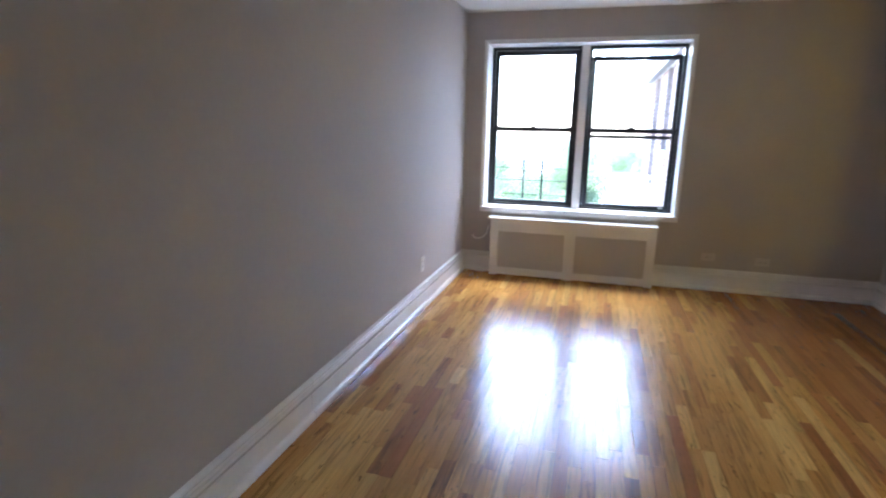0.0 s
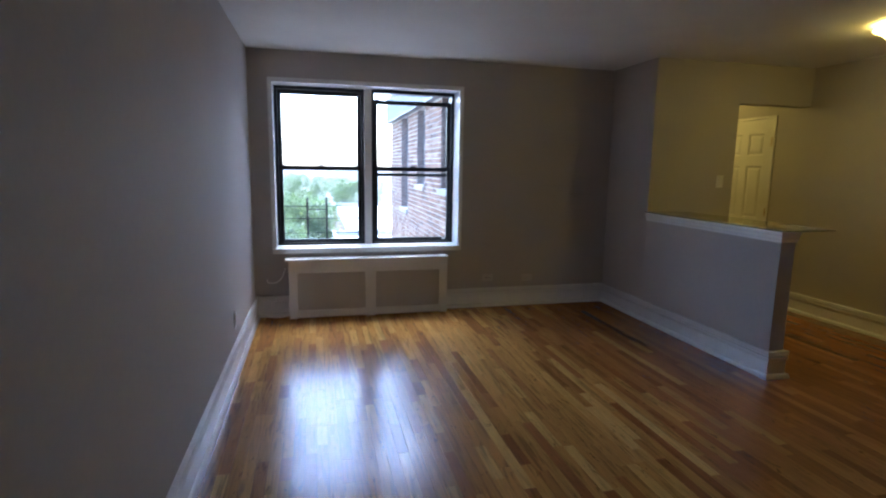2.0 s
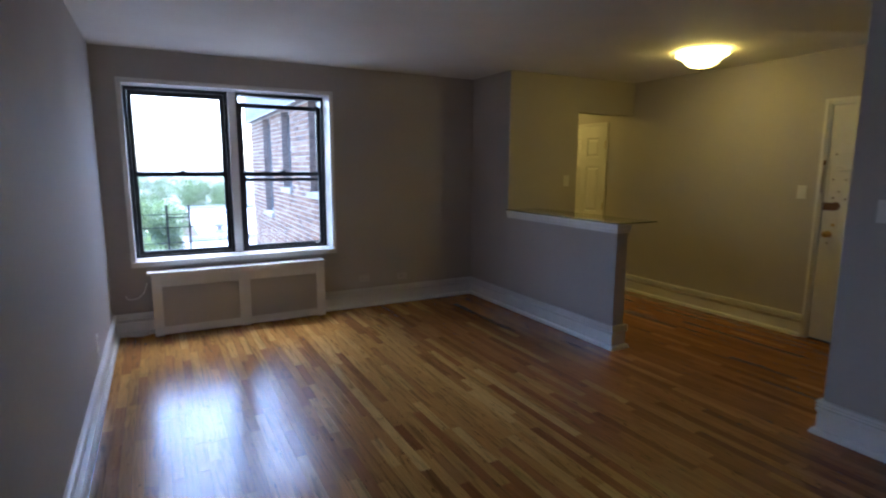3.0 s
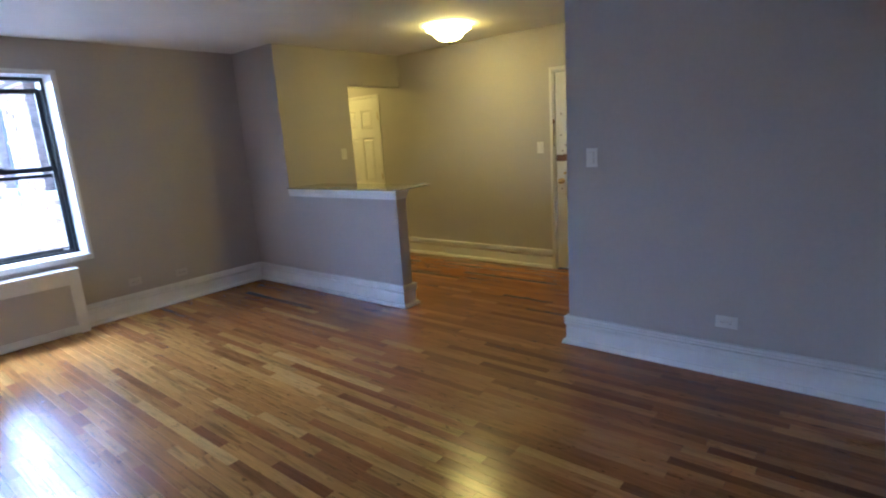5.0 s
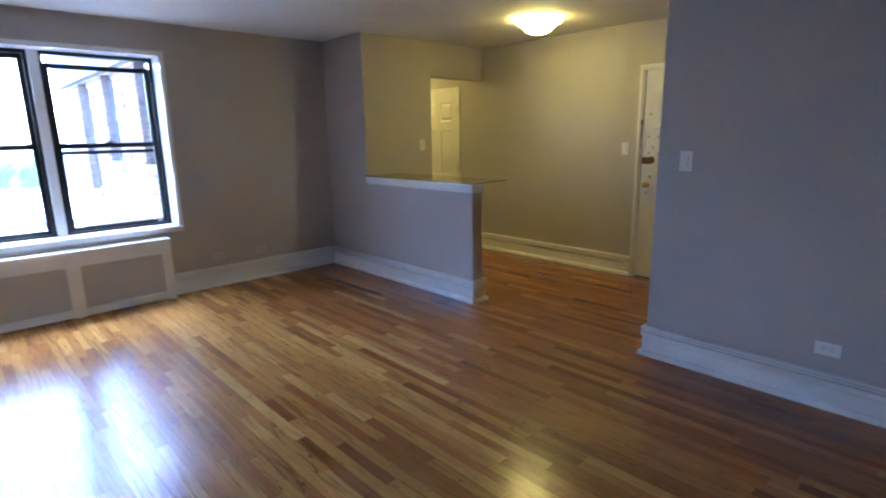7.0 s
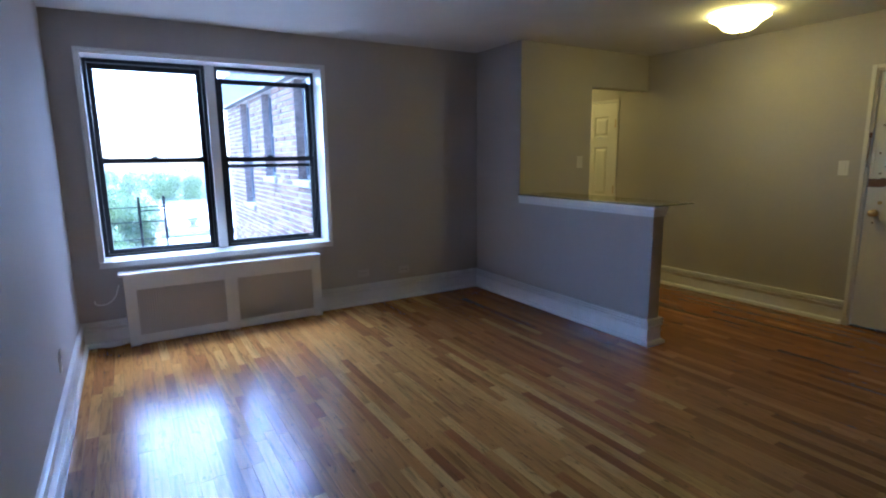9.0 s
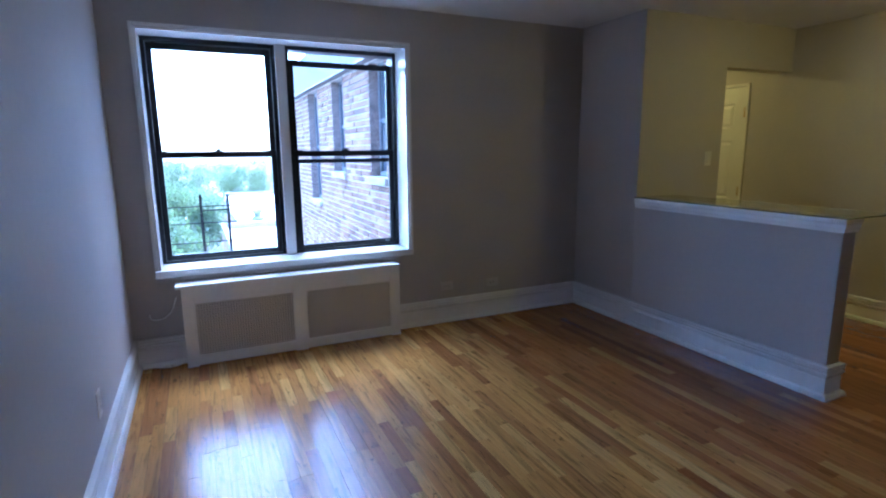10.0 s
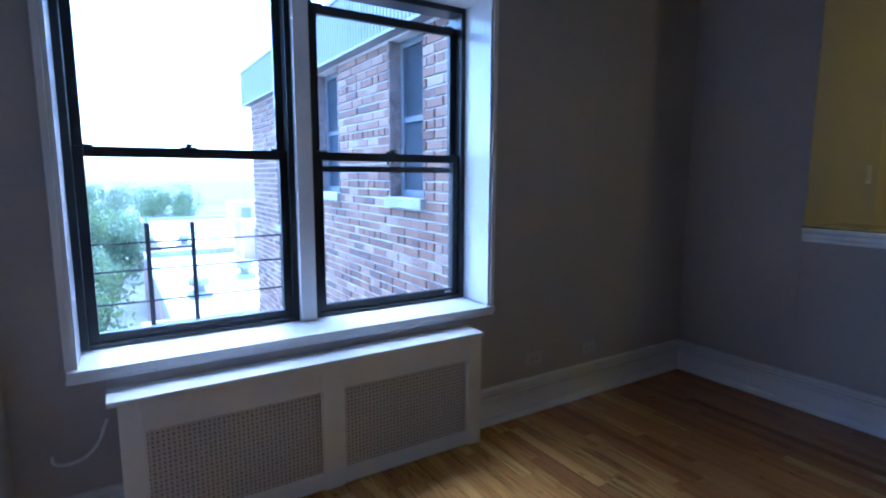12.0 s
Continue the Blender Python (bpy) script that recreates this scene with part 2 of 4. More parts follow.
M_FACADE = mat("far_brick", (0.36, 0.24, 0.19), 0.9, grain=0.2, grain_scale=9, stain=0.2, stain_scale=0.6, bump=0.3)
M_GROUND = mat("street_and_yards", (0.10, 0.105, 0.085), 0.9, grain=0.2, grain_scale=2, stain=0.5, stain_scale=0.06, bump=0.2)
M_BARK = mat("bark", (0.09, 0.065, 0.045), 0.9, grain=0.3, bump=0.6, bump_scale=20)
M_LEAF = mat("leaf", (0.15, 0.185, 0.125), 0.42, grain=0.3, grain_scale=8, stain=0.4, stain_scale=0.5, bump=0)
leaf_nodes = M_LEAF.node_tree.nodes
thin = leaf_nodes.new("ShaderNodeBsdfTranslucent")
thin.inputs["Color"].default_value = (0.16, 0.22, 0.07, 1)
both = leaf_nodes.new("ShaderNodeMixShader")
both.inputs["Fac"].default_value = 0.5
M_LEAF.node_tree.links.new(leaf_nodes["Principled BSDF"].outputs[0], both.inputs[1])
M_LEAF.node_tree.links.new(thin.outputs[0], both.inputs[2])
M_LEAF.node_tree.links.new(both.outputs[0], leaf_nodes["Material Output"].inputs["Surface"])
M_CABLE = mat("white_cable", (0.85, 0.84, 0.81), 0.4, bump=0)
M_NICKEL = mat("brushed_nickel", (0.45, 0.40, 0.32), 0.3, metal=1.0)
M_GLOW = glow_mat("lit_alabaster", (1.0, 0.655, 0.115), 1.18)


# ---------------------------------------------------------------- mesh helpers
def box(bm, x0, x1, y0, y1, z0, z1, bevel=0.0):
    vs = [bm.verts.new((x, y, z)) for z in (z0, z1) for x, y in ((x0, y0), (x1, y0), (x1, y1), (x0, y1))]
    fs = [bm.faces.new([vs[i] for i in q]) for q in ((3, 2, 1, 0), (4, 5, 6, 7), (0, 1, 5, 4), (1, 2, 6, 5), (2, 3, 7, 6), (3, 0, 4, 7))]
    if bevel:
        edges = list({e for f in fs for e in f.edges})
        bmesh.ops.bevel(bm, geom=edges, offset=bevel, segments=2, profile=0.6, affect="EDGES")
    return vs


def boxes(*items, bevel=0.0):
    bm = bmesh.new()
    for it in items:
        box(bm, *it, bevel=bevel)
    return bm


def cyl(bm, p0, p1, r0, r1=None, seg=12):
    """A round bar from p0 to p1."""
    p0, p1 = Vector(p0), Vector(p1)
    d = p1 - p0
    m = Matrix.Translation((p0 + p1) / 2) @ d.to_track_quat("Z", "Y").to_matrix().to_4x4()
    bmesh.ops.create_cone(bm, cap_ends=True, segments=seg, radius1=r0, radius2=r0 if r1 is None else r1, depth=d.length, matrix=m)
    return bm


def lathe(bm, rings, centre, seg=32):
    """Rings of (radius, height) turned round the vertical through centre."""
    cx, cy = centre
    prev = None
    for r, z in rings:
        ring = [bm.verts.new((cx + r * math.cos(2 * math.pi * k / seg), cy + r * math.sin(2 * math.pi * k / seg), z)) for k in range(seg)]
        if prev:
            for k in range(seg):
                bm.faces.new((prev[k], prev[(k + 1) % seg], ring[(k + 1) % seg], ring[k]))
        prev = ring
    return bm


def part(name, bm, material, parent=None, label="", smooth=False):
    bmesh.ops.recalc_face_normals(bm, faces=bm.faces)
    me = bpy.data.meshes.new(name)
    bm.to_mesh(me)
    bm.free()
    me.materials.append(material)
    if smooth:
        for p in me.polygons:
            p.use_smooth = True
    ob = new(name, me)
    if parent:
        ob.parent = parent
    if label:
        tagged(ob, label)
    return ob


def thing(name, label, category, group="", kind="", at=(0, 0, 0)):
    ob = new(name)
    ob.empty_display_size = 0.05
    return tagged(ob, label, category, group, kind)


def structure(name, bm, material, label="", category="wall", smooth=False):
    return tagged(part(name, bm, material, None, "", smooth), label, category, "", "structure")


def sweep(bm, path, profile):
    """A moulding: profile of (out from the wall, height) carried along a path whose room lies on the left, mitred at the corners."""
    pts = [Vector(p) for p in path]
    rows = []
    for i, p in enumerate(pts):
        ns = []
        for a, b in ((i - 1, i), (i, i + 1)):
            if 0 <= a and b < len(pts):
                d = (pts[b] - pts[a]).normalized()
                ns.append(Vector((-d.y, d.x)))
        n = ns[0] if len(ns) == 1 else (ns[0] + ns[1]) / (1 + ns[0].dot(ns[1]))
        rows.append([bm.verts.new((p.x + n.x * o, p.y + n.y * o, z)) for o, z in profile])
    for a, b in zip(rows, rows[1:]):
        for k in range(len(profile) - 1):
            bm.faces.new((a[k], a[k + 1], b[k + 1], b[k]))
    bm.faces.new(rows[0])
    bm.faces.new(rows[-1][::-1])
    return bm


def grid_wall(us, zs, holes, place):
    """A solid wall with openings. us, zs: the lines across it and up; holes: cells (column, row) left open; place(u, side, z): the corner."""
    bm = bmesh.new()
    pts = {}

    def corner(i, s, k):
        if (i, s, k) not in pts:
            pts[i, s, k] = bm.verts.new(place(us[i], s, zs[k]))
        return pts[i, s, k]

    def solid(i, k):
        return 0 <= i < len(us) - 1 and 0 <= k < len(zs) - 1 and (i, k) not in holes

    for i in range(len(us) - 1):
        for k in range(len(zs) - 1):
            if not solid(i, k):
                continue
            for s in (0, 1):
                bm.faces.new([corner(*c) for c in ((i, s, k), (i + 1, s, k), (i + 1, s, k + 1), (i, s, k + 1))])
            for di, dk, a, c in ((-1, 0, (i, k), (i, k + 1)), (1, 0, (i + 1, k), (i + 1, k + 1)), (0, -1, (i, k), (i + 1, k)), (0, 1, (i, k + 1), (i + 1, k + 1))):
                if not solid(i + di, k + dk):
                    bm.faces.new([corner(a[0], 0, a[1]), corner(a[0], 1, a[1]), corner(c[0], 1, c[1]), corner(c[0], 0, c[1])])
    return bm


# ---------------------------------------------------------------- walls, ceiling
structure("wall_west", boxes((XL - 0.16, XL, YS - 0.16, YOUT, -0.02, ZC)), M_WALL, "plain greige painted plaster wall of the living room")
structure("wall_south", boxes((XL, XR + 0.12, YS - 0.16, YS, -0.02, ZC)), M_WALL, "plain greige painted plaster wall closing the room")
structure("wall_north", grid_wall([XL, OX0, OX1, XR + 0.12], [-0.02, OZ0 - 0.03, OZ1, ZC], {(1, 1)}, lambda u, s, z: (u, (YN, YOUT)[s], z)),
          M_WALL, "greige plaster wall with a wide double window over a radiator")
structure("wall_east_stub", boxes((XR, XR + PTHICK, PY1, YN, -0.02, ZC)), M_WALL, "short greige wall between the room corner and the foyer opening")
structure("half_wall", boxes((XR, XR + PTHICK, PY0, PY1, -0.02, PTOP), bevel=0.003), M_WALL, "waist-high greige half wall between living room and foyer")
structure("wall_east", boxes((XR, XR + 0.12, YS, RY, -0.02, ZC), bevel=0.003), M_WALL, "greige wall with a light switch and an outlet")
structure("wall_foyer_north", grid_wall([XR + PTHICK, HX, XF], [-0.02, HZ, ZC], {(1, 0)}, lambda u, s, z: (u, (PY1, PY1 + 0.12)[s], z)),
          M_WALL, "greige foyer wall with a wide plain opening to the hall")
DY0, DY1, DZ = 1.42, 2.345, 2.02                          # entry door leaf
CY0, CY1, CZ = 4.866, 5.626, 2.015                             # panelled door in the hall
structure("wall_foyer_east", grid_wall([0.9, DY0, DY1, CY0, CY1, 6.2], [-0.02, CZ, DZ, ZC], {(1, 0), (1, 1), (3, 0)}, lambda u, s, z: ((XF, XF + 0.14)[s], u, z)),
          M_WALL, "greige foyer wall with the entry door")
structure("wall_foyer_south", boxes((XR + 0.12, XF + 0.14, 0.78, 0.9, -0.02, ZC)), M_WALL, "plain greige wall closing the foyer")
structure("wall_hall_north", boxes((2.68, XF + 0.14, 6.2, 6.32, -0.02, ZC)), M_WALL, "plain greige wall closing the hall")
structure("wall_hall_west", boxes((2.68, 2.80, PY1 + 0.12, 6.2, -0.02, ZC)), M_WALL, "plain greige wall along the hall")
ROOMS = ((XL - 0.16, XR + 0.12, YS - 0.16, YOUT), (XR + 0.12, XF + 0.14, 0.78, PY1 + 0.12), (2.68, XF + 0.14, PY1 + 0.12, 6.32))
structure("ceiling", boxes(*[(*r, ZC, ZC + 0.2) for r in ROOMS]), M_CEIL, "smooth off-white painted plaster ceiling", "ceiling")
floor = structure("floor", boxes(*[(*r, -0.12, -0.0035) for r in ROOMS]), M_JOINT, "glossy narrow oak strip floor in mixed honey and reddish brown", "floor")
structure("lower_storeys", boxes((-9, 12, -9, YN + 0.3, -13.0, -0.13)), M_FACADE, "brick storeys of the house below the flat", "building")

# ---------------------------------------------------------------- baseboards, half-wall cap, window lining
BASE = [(0.0, 0.200), (0.012, 0.200), (0.024, 0.197), (0.028, 0.191), (0.026, 0.185), (0.010, 0.183), (0.008, 0.180), (0.021, 0.178), (0.027, 0.173), (0.026, 0.167), (0.020, 0.164),
        (0.008, 0.162), (0.008, 0.159), (0.023, 0.157), (0.026, 0.152), (0.025, 0.145), (0.019, 0.134), (0.014, 0.125), (0.013, 0.120), (0.016, 0.118), (0.016, 0.034), (0.026, 0.033), (0.033, 0.028), (0.037, 0.019), (0.039, 0.010), (0.039, 0.0), (0.0, 0.0)]
RX0, RX1, RYF = -1.372, 0.151, 5.038                       # radiator cover
structure("baseboard_west", sweep(bmesh.new(), [(RX0, YN), (XL, YN), (XL, 2.102)], BASE), M_TRIM, "tall white moulded baseboard", "baseboard")
# an open joint parts the two lengths
structure("baseboard_south", sweep(bmesh.new(), [(XL, 2.097), (XL, YS), (XR, YS), (XR, RY), (XR + 0.12, RY), (XR + 0.12, 0.9), (XF, 0.9), (XF, DY0 - 0.05)], BASE),
          M_TRIM, "tall white moulded baseboard", "baseboard")
structure("baseboard_foyer", sweep(bmesh.new(), [(XF, DY1 + 0.048), (XF, CY0 - 0.03)], BASE), M_TRIM, "tall white moulded baseboard", "baseboard")
structure("baseboard_east", sweep(bmesh.new(), [(HX, PY1 + 0.12), (HX, PY1), (XR + PTHICK, PY1), (XR + PTHICK, PY0), (XR, PY0), (XR, YN), (RX1, YN)], BASE),
          M_TRIM, "tall white moulded baseboard", "baseboard")
CAP = [(0.0, PTOP), (0.020, PTOP), (0.020, PTOP - 0.022), (0.014, PTOP - 0.030), (0.014, PTOP - 0.050), (0.008, PTOP - 0.060), (0.008, PTOP - 0.074), (0.0, PTOP - 0.078)]
structure("cap_trim", sweep(bmesh.new(), [(XR + PTHICK, PY1), (XR + PTHICK, PY0), (XR, PY0), (XR, PY1)], CAP), M_TRIM, "white moulding round the top of the half wall", "trim")

# lining of the window opening
T = 0.012
for q in ((OX0 - 0.001, OX0 + T, YN - 0.004, YOUT - 0.02, OZ0, OZ1), (OX1 - T, OX1 + 0.001, YN - 0.004, YOUT - 0.02, OZ0, OZ1), (OX0 + T, OX1 - T, YN - 0.004, YOUT - 0.02, OZ1 - T, OZ1)):
    structure("window_lining", boxes(q), M_TRIM, "white painted deep window reveal", "trim")
structure("window_sill", boxes((OX0 - 0.022, OX1 + 0.022, YN - 0.028, YOUT - 0.02, OZ0 - 0.03, OZ0 - 0.002), bevel=0.004), M_TRIM, "white painted wooden window sill", "sill")
structure("window_apron", boxes((OX0 - 0.026, OX1 + 0.026, YN - 0.012, YN - 0.001, OZ0 - 0.052, OZ0 - 0.031), bevel=0.003), M_TRIM, "slim white moulding under the sill", "trim")
structure("window_casing", boxes((OX0 - 0.026, OX0 - 0.002, YN - 0.014, YN, OZ0, OZ1 + 0.026), (OX1 + 0.002, OX1 + 0.026, YN - 0.014, YN, OZ0, OZ1 + 0.026),
                                 (OX0 - 0.001, OX1 + 0.001, YN - 0.014, YN, OZ1 + 0.002, OZ1 + 0.026), bevel=0.003), M_TRIM, "slim white picture-frame casing round the window", "trim")
structure("window_mullion", boxes((OXM - 0.036, OXM + 0.036, YW - 0.05, YOUT - 0.02, OZ0, OZ1 - T), bevel=0.004), M_TRIM, "white painted mullion between the two windows", "trim")


# ---------------------------------------------------------------- windows
def sash(name, x0, x1, z0, z1, y, parent, top, bottom, stile=0.036, thick=0.028):
    s = part(name, boxes((x0, x0 + stile, y, y + thick, z0, z1), (x1 - stile, x1, y, y + thick, z0, z1), (x0 + stile, x1 - stile, y, y + thick, z1 - top, z1),
                         (x0 + stile, x1 - stile, y, y + thick, z0, z0 + bottom), bevel=0.002), M_BLACK, parent)
    p = part("pane", boxes((x0 + stile, x1 - stile, y + 0.012, y + 0.016, z0 + bottom, z1 - top)), M_PANE, s, "clear window glass")
    p.visible_shadow = False
    return s


def sash_lock(x, y, z, parent):
    bm = boxes((x - 0.03, x + 0.03, y, y + 0.022, z, z + 0.006), bevel=0.001)
    cyl(bm, (x, y + 0.011, z + 0.006), (x, y + 0.011, z + 0.018), 0.011)
    box(bm, x - 0.004, x + 0.034, y + 0.004, y + 0.016, z + 0.012, z + 0.019, bevel=0.002)
    part("sash_lock", bm, M_BLACK, parent)


def tilt_latch(x, y, z, parent):
    part("tilt_latch", boxes((x - 0.026, x + 0.026, y + 0.003, y + 0.02, z, z + 0.007), bevel=0.002), M_BLACK, parent)


def double_hung(name, x0, x1, drop, label):
    w = tagged(new(name), label, "window", "", "structure")
    f = 0.026
    part("window_frame", boxes((x0, x0 + f, YW - 0.02, YOUT - 0.03, OZ0, OZ1 - T - 0.001), (x1 - f, x1, YW - 0.02, YOUT - 0.03, OZ0, OZ1 - T - 0.001),
                               (x0 + f, x1 - f, YW - 0.02, YOUT - 0.03, 2.152, OZ1 - T - 0.001), (x0 + f, x1 - f, YW - 0.02, YOUT - 0.03, OZ0, OZ0 + 0.018), bevel=0.002), M_BLACK, w)
    a, b = x0 + f + 0.001, x1 - f - 0.001
    up = sash("upper_sash", a, b, 1.400 - drop, 2.150 - drop, YW + 0.034, w, 0.040, 0.030)
    lo = sash("lower_sash", a, b, OZ0 + 0.019, 1.432, YW, w, 0.040, 0.036)
    sash_lock((a + b) / 2, YW + 0.003, 1.432, lo)
    for x in (a + 0.04, b - 0.04):
        tilt_latch(x, YW, 1.432, lo)
        tilt_latch(x, YW + 0.034, 2.150 - drop, up)
    part("lift_rail", boxes(((a + b) / 2 - 0.22, (a + b) / 2 + 0.22, YW - 0.008, YW - 0.001, OZ0 + 0.03, OZ0 + 0.037), bevel=0.001), M_BLACK, lo)
    if drop:
        # the open lock's cam hangs over the gap between the rails
        x = (a + b) / 2
        part("lock_cam", boxes((x - 0.020, x - 0.012, YW + 0.018, YW + 0.030, 1.376, 1.431), (x + 0.008, x + 0.016, YW + 0.018, YW + 0.030, 1.384, 1.431), (x - 0.026, x + 0.022, YW + 0.016, YW + 0.032, 1.432, 1.444), bevel=0.002), M_BLACK, up)
        part("sticker", boxes((b - 0.085, b - 0.045, YW - 0.0012, YW, OZ0 + 0.034, OZ0 + 0.046)), M_PLATE, lo, "small white sticker")
    return w


double_hung("window_1", OX0 + T + 0.001, OXM - 0.037, 0.0, "closed black metal double-hung window in a white reveal")
double_hung("window_2", OXM + 0.037, OX1 - T - 0.001, 0.06, "black metal double-hung window with its upper sash slipped down")


# ---------------------------------------------------------------- radiator cover
def perforated(x0, x1, z0, z1, y, pitch=0.017, hole=0.0050):
    """A thin steel sheet with rows of staggered holes."""
    nx, nz = round((x1 - x0) / pitch), round((z1 - z0) / pitch)
    verts, faces = [], []
    dx, dz = (x1 - x0) / nx, (z1 - z0) / nz
    for i in range(nx):
        for k in range(nz):
            cx, cz = x0 + (i + 0.5) * dx, z0 + (k + 0.5) * dz
            b = len(verts)
            verts += [(cx - dx / 2, y, cz - dz / 2), (cx + dx / 2, y, cz - dz / 2), (cx + dx / 2, y, cz + dz / 2), (cx - dx / 2, y, cz + dz / 2)]
            h = hole
            if (i + k) % 2:
                verts += [(cx, y, cz - h), (cx + h, y, cz), (cx, y, cz + h), (cx - h, y, cz)]
                faces += [(b, b + 1, b + 4), (b + 1, b + 5, b + 4), (b + 1, b + 2, b + 5), (b + 2, b + 6, b + 5), (b + 2, b + 3, b + 6), (b + 3, b + 7, b + 6), (b + 3, b, b + 7), (b, b + 4, b + 7)]
            else:
                h = hole * 0.85
                verts += [(cx - h, y, cz - h), (cx + h, y, cz - h), (cx + h, y, cz + h), (cx - h, y, cz + h)]
                faces += [(b, b + 1, b + 5, b + 4), (b + 1, b + 2, b + 6, b + 5), (b + 2, b + 3, b + 7, b + 6), (b + 3, b, b + 4, b + 7)]
    bm = bmesh.new()
    vs = [bm.verts.new(v) for v in verts]
    for f in faces:
        bm.faces.new([vs[i] for i in f])
    return bm


def radiator_cover():
    r = thing("radiator_cover", "white wooden radiator cover with perforated grilles under the window", "radiator cover")
    zt = 0.55
    part("top_board", boxes((RX0 - 0.03, RX1 + 0.006, RYF - 0.012, YN - 0.002, zt, zt + 0.02), bevel=0.004), M_TRIM, r)
    gx = [(-1.300, -0.654), (-0.567, 0.075)]
    z0, z1 = 0.072, 0.445
    y0, y1 = RYF, RYF + 0.02
    part("face_frame", boxes((RX0, gx[0][0], y0, y1, 0.0, zt), (gx[0][1], gx[1][0], y0, y1, 0.0, zt), (gx[1][1], RX1, y0, y1, 0.0, zt),
                             (gx[0][0], gx[0][1], y0, y1, z1, zt), (gx[1][0], gx[1][1], y0, y1, z1, zt),
                             (gx[0][0], gx[0][1], y0, y1, 0.008, z0), (gx[1][0], gx[1][1], y0, y1, 0.008, z0), bevel=0.0015), M_TRIM, r)
    for s in (RX0, RX1 - 0.018):
        part("side_panel", boxes((s, s + 0.018, y1, YN - 0.002, 0.0, zt)), M_TRIM, r)
    for a, b in gx:
        g = part("grille", perforated(a, b, z0, z1, y0 + 0.012), M_GRILLE, r, "grey painted perforated steel sheet")
        part("grille_bead", boxes((a, a + 0.008, y0 + 0.003, y0 + 0.011, z0, z1), (b - 0.008, b, y0 + 0.003, y0 + 0.011, z0, z1),
                                  (a + 0.008, b - 0.008, y0 + 0.003, y0 + 0.011, z0, z0 + 0.008), (a + 0.008, b - 0.008, y0 + 0.003, y0 + 0.011, z1 - 0.008, z1), bevel=0.001), M_TRIM, g)
    # added sheet whose colour gives the shade behind the grille holes
    part("shade_sheet", boxes((RX0 + 0.02, RX1 - 0.02, YN - 0.02, YN - 0.012, 0.005, zt - 0.01)), M_INSIDE, r, "added grey sheet for the shade inside the cover")


radiator_cover()


# ---------------------------------------------------------------- switches and outlets
def wall_pose(x, y, z, side):
    """A plate's pose: its back on the wall, its face towards the room. side: the way the plate looks."""
    return pose(x, y, z, 0, 0, {"-y": 0, "-x": -90, "+x": 90}[side])


def outlet(label, m, flat=False, group="wall outlets", face=None):
    """A duplex outlet; flat: laid on its side."""
    o = thing("wall_outlet", label, "outlet", group)
    turn = Matrix.Rotation(radians(90), 4, "Y") if flat else Matrix.Identity(4)
    bm = boxes((-0.036, 0.036, -0.006, 0.0, -0.058, 0.058), bevel=0.0025)
    bm.transform(turn)
    face = face or M_PLATE
    plate = part("cover_plate", bm, face, o)
    for s in (-1, 1):
        bm = boxes((-0.017, 0.017, -0.0085, -0.005, s * 0.0195 - 0.0145, s * 0.0195 + 0.0145), bevel=0.002)
        bm.transform(turn)
        rec = part("receptacle", bm, face, o)
        for dx in (-0.0064, 0.0064):
            bm = boxes((dx - 0.0013, dx + 0.0013, -0.0092, -0.0082, s * 0.0195 - 0.001, s * 0.0195 + 0.008))
            bm.transform(turn)
            part("slot", bm, M_SLOT, rec)
        bm = cyl(bmesh.new(), (0, -0.0092, s * 0.0195 - 0.008), (0, -0.0082, s * 0.0195 - 0.008), 0.0026, seg=8)
        bm.transform(turn)
        part("ground_hole", bm, M_SLOT, rec)
    bm = cyl(bmesh.new(), (0, -0.0072, 0), (0, -0.005, 0), 0.003, seg=8)
    part("screw", bm, M_NICKEL, plate)
    o.matrix_basis = m
    return o


outlet("painted-over duplex outlet low on the window wall", wall_pose(0.62, YN, 0.305, "-y"), True, face=M_PAINTED)
outlet("painted-over duplex outlet near the room corner", wall_pose(1.06, YN, 0.292, "-y"), True, face=M_PAINTED)
outlet("white duplex outlet above the baseboard of the side wall", wall_pose(XL, 3.853, 0.355, "+x"))
outlet("white duplex outlet set sideways above the baseboard", wall_pose(XR, 0.373, 0.325, "-x"), True)


def rocker_switch(label, m, slider=False):
    o = thing("light_switch", label, "light switch", "light switches")
    part("cover_plate", boxes((-0.037, 0.037, -0.006, 0.0, -0.059, 0.059), bevel=0.0025), M_PLATE, o)
    part("surround", boxes((-0.018, 0.018, -0.0072, -0.005, -0.035, 0.035), bevel=0.0008), M_GRILLE, o, "thin grey joint")
    bm = boxes((-0.0165, 0.010 if slider else 0.0165, -0.010, -0.005, -0.0335, 0.0335), bevel=0.0015)
    part("rocker", bm, M_PLATE, o)
    if slider:
        part("slider", boxes((0.0118, 0.0162, -0.011, -0.005, -0.006, 0.012), bevel=0.001), M_PLATE, o)
    o.matrix_basis = m


rocker_switch("white dimmer switch beside the foyer opening", wall_pose(XR, 1.181, 1.28, "-x"), True)
rocker_switch("white rocker switch beside the entry door", wall_pose(XF, 2.513, 1.285, "-x"))
rocker_switch("white rocker switch beside the hall opening", wall_pose(2.735, PY1, 1.342, "-y"))


# ---------------------------------------------------------------- half wall's glass shelf
shelf = thing("glass_shelf", "clear greenish glass slab lying on the half wall", "glass shelf")
part("slab", boxes((XR - 0.025, 2.38, PY0 - 0.03, PY1 - 0.003, PTOP + 0.001, PTOP + 0.009), bevel=0.0015), M_SHELF, shelf)


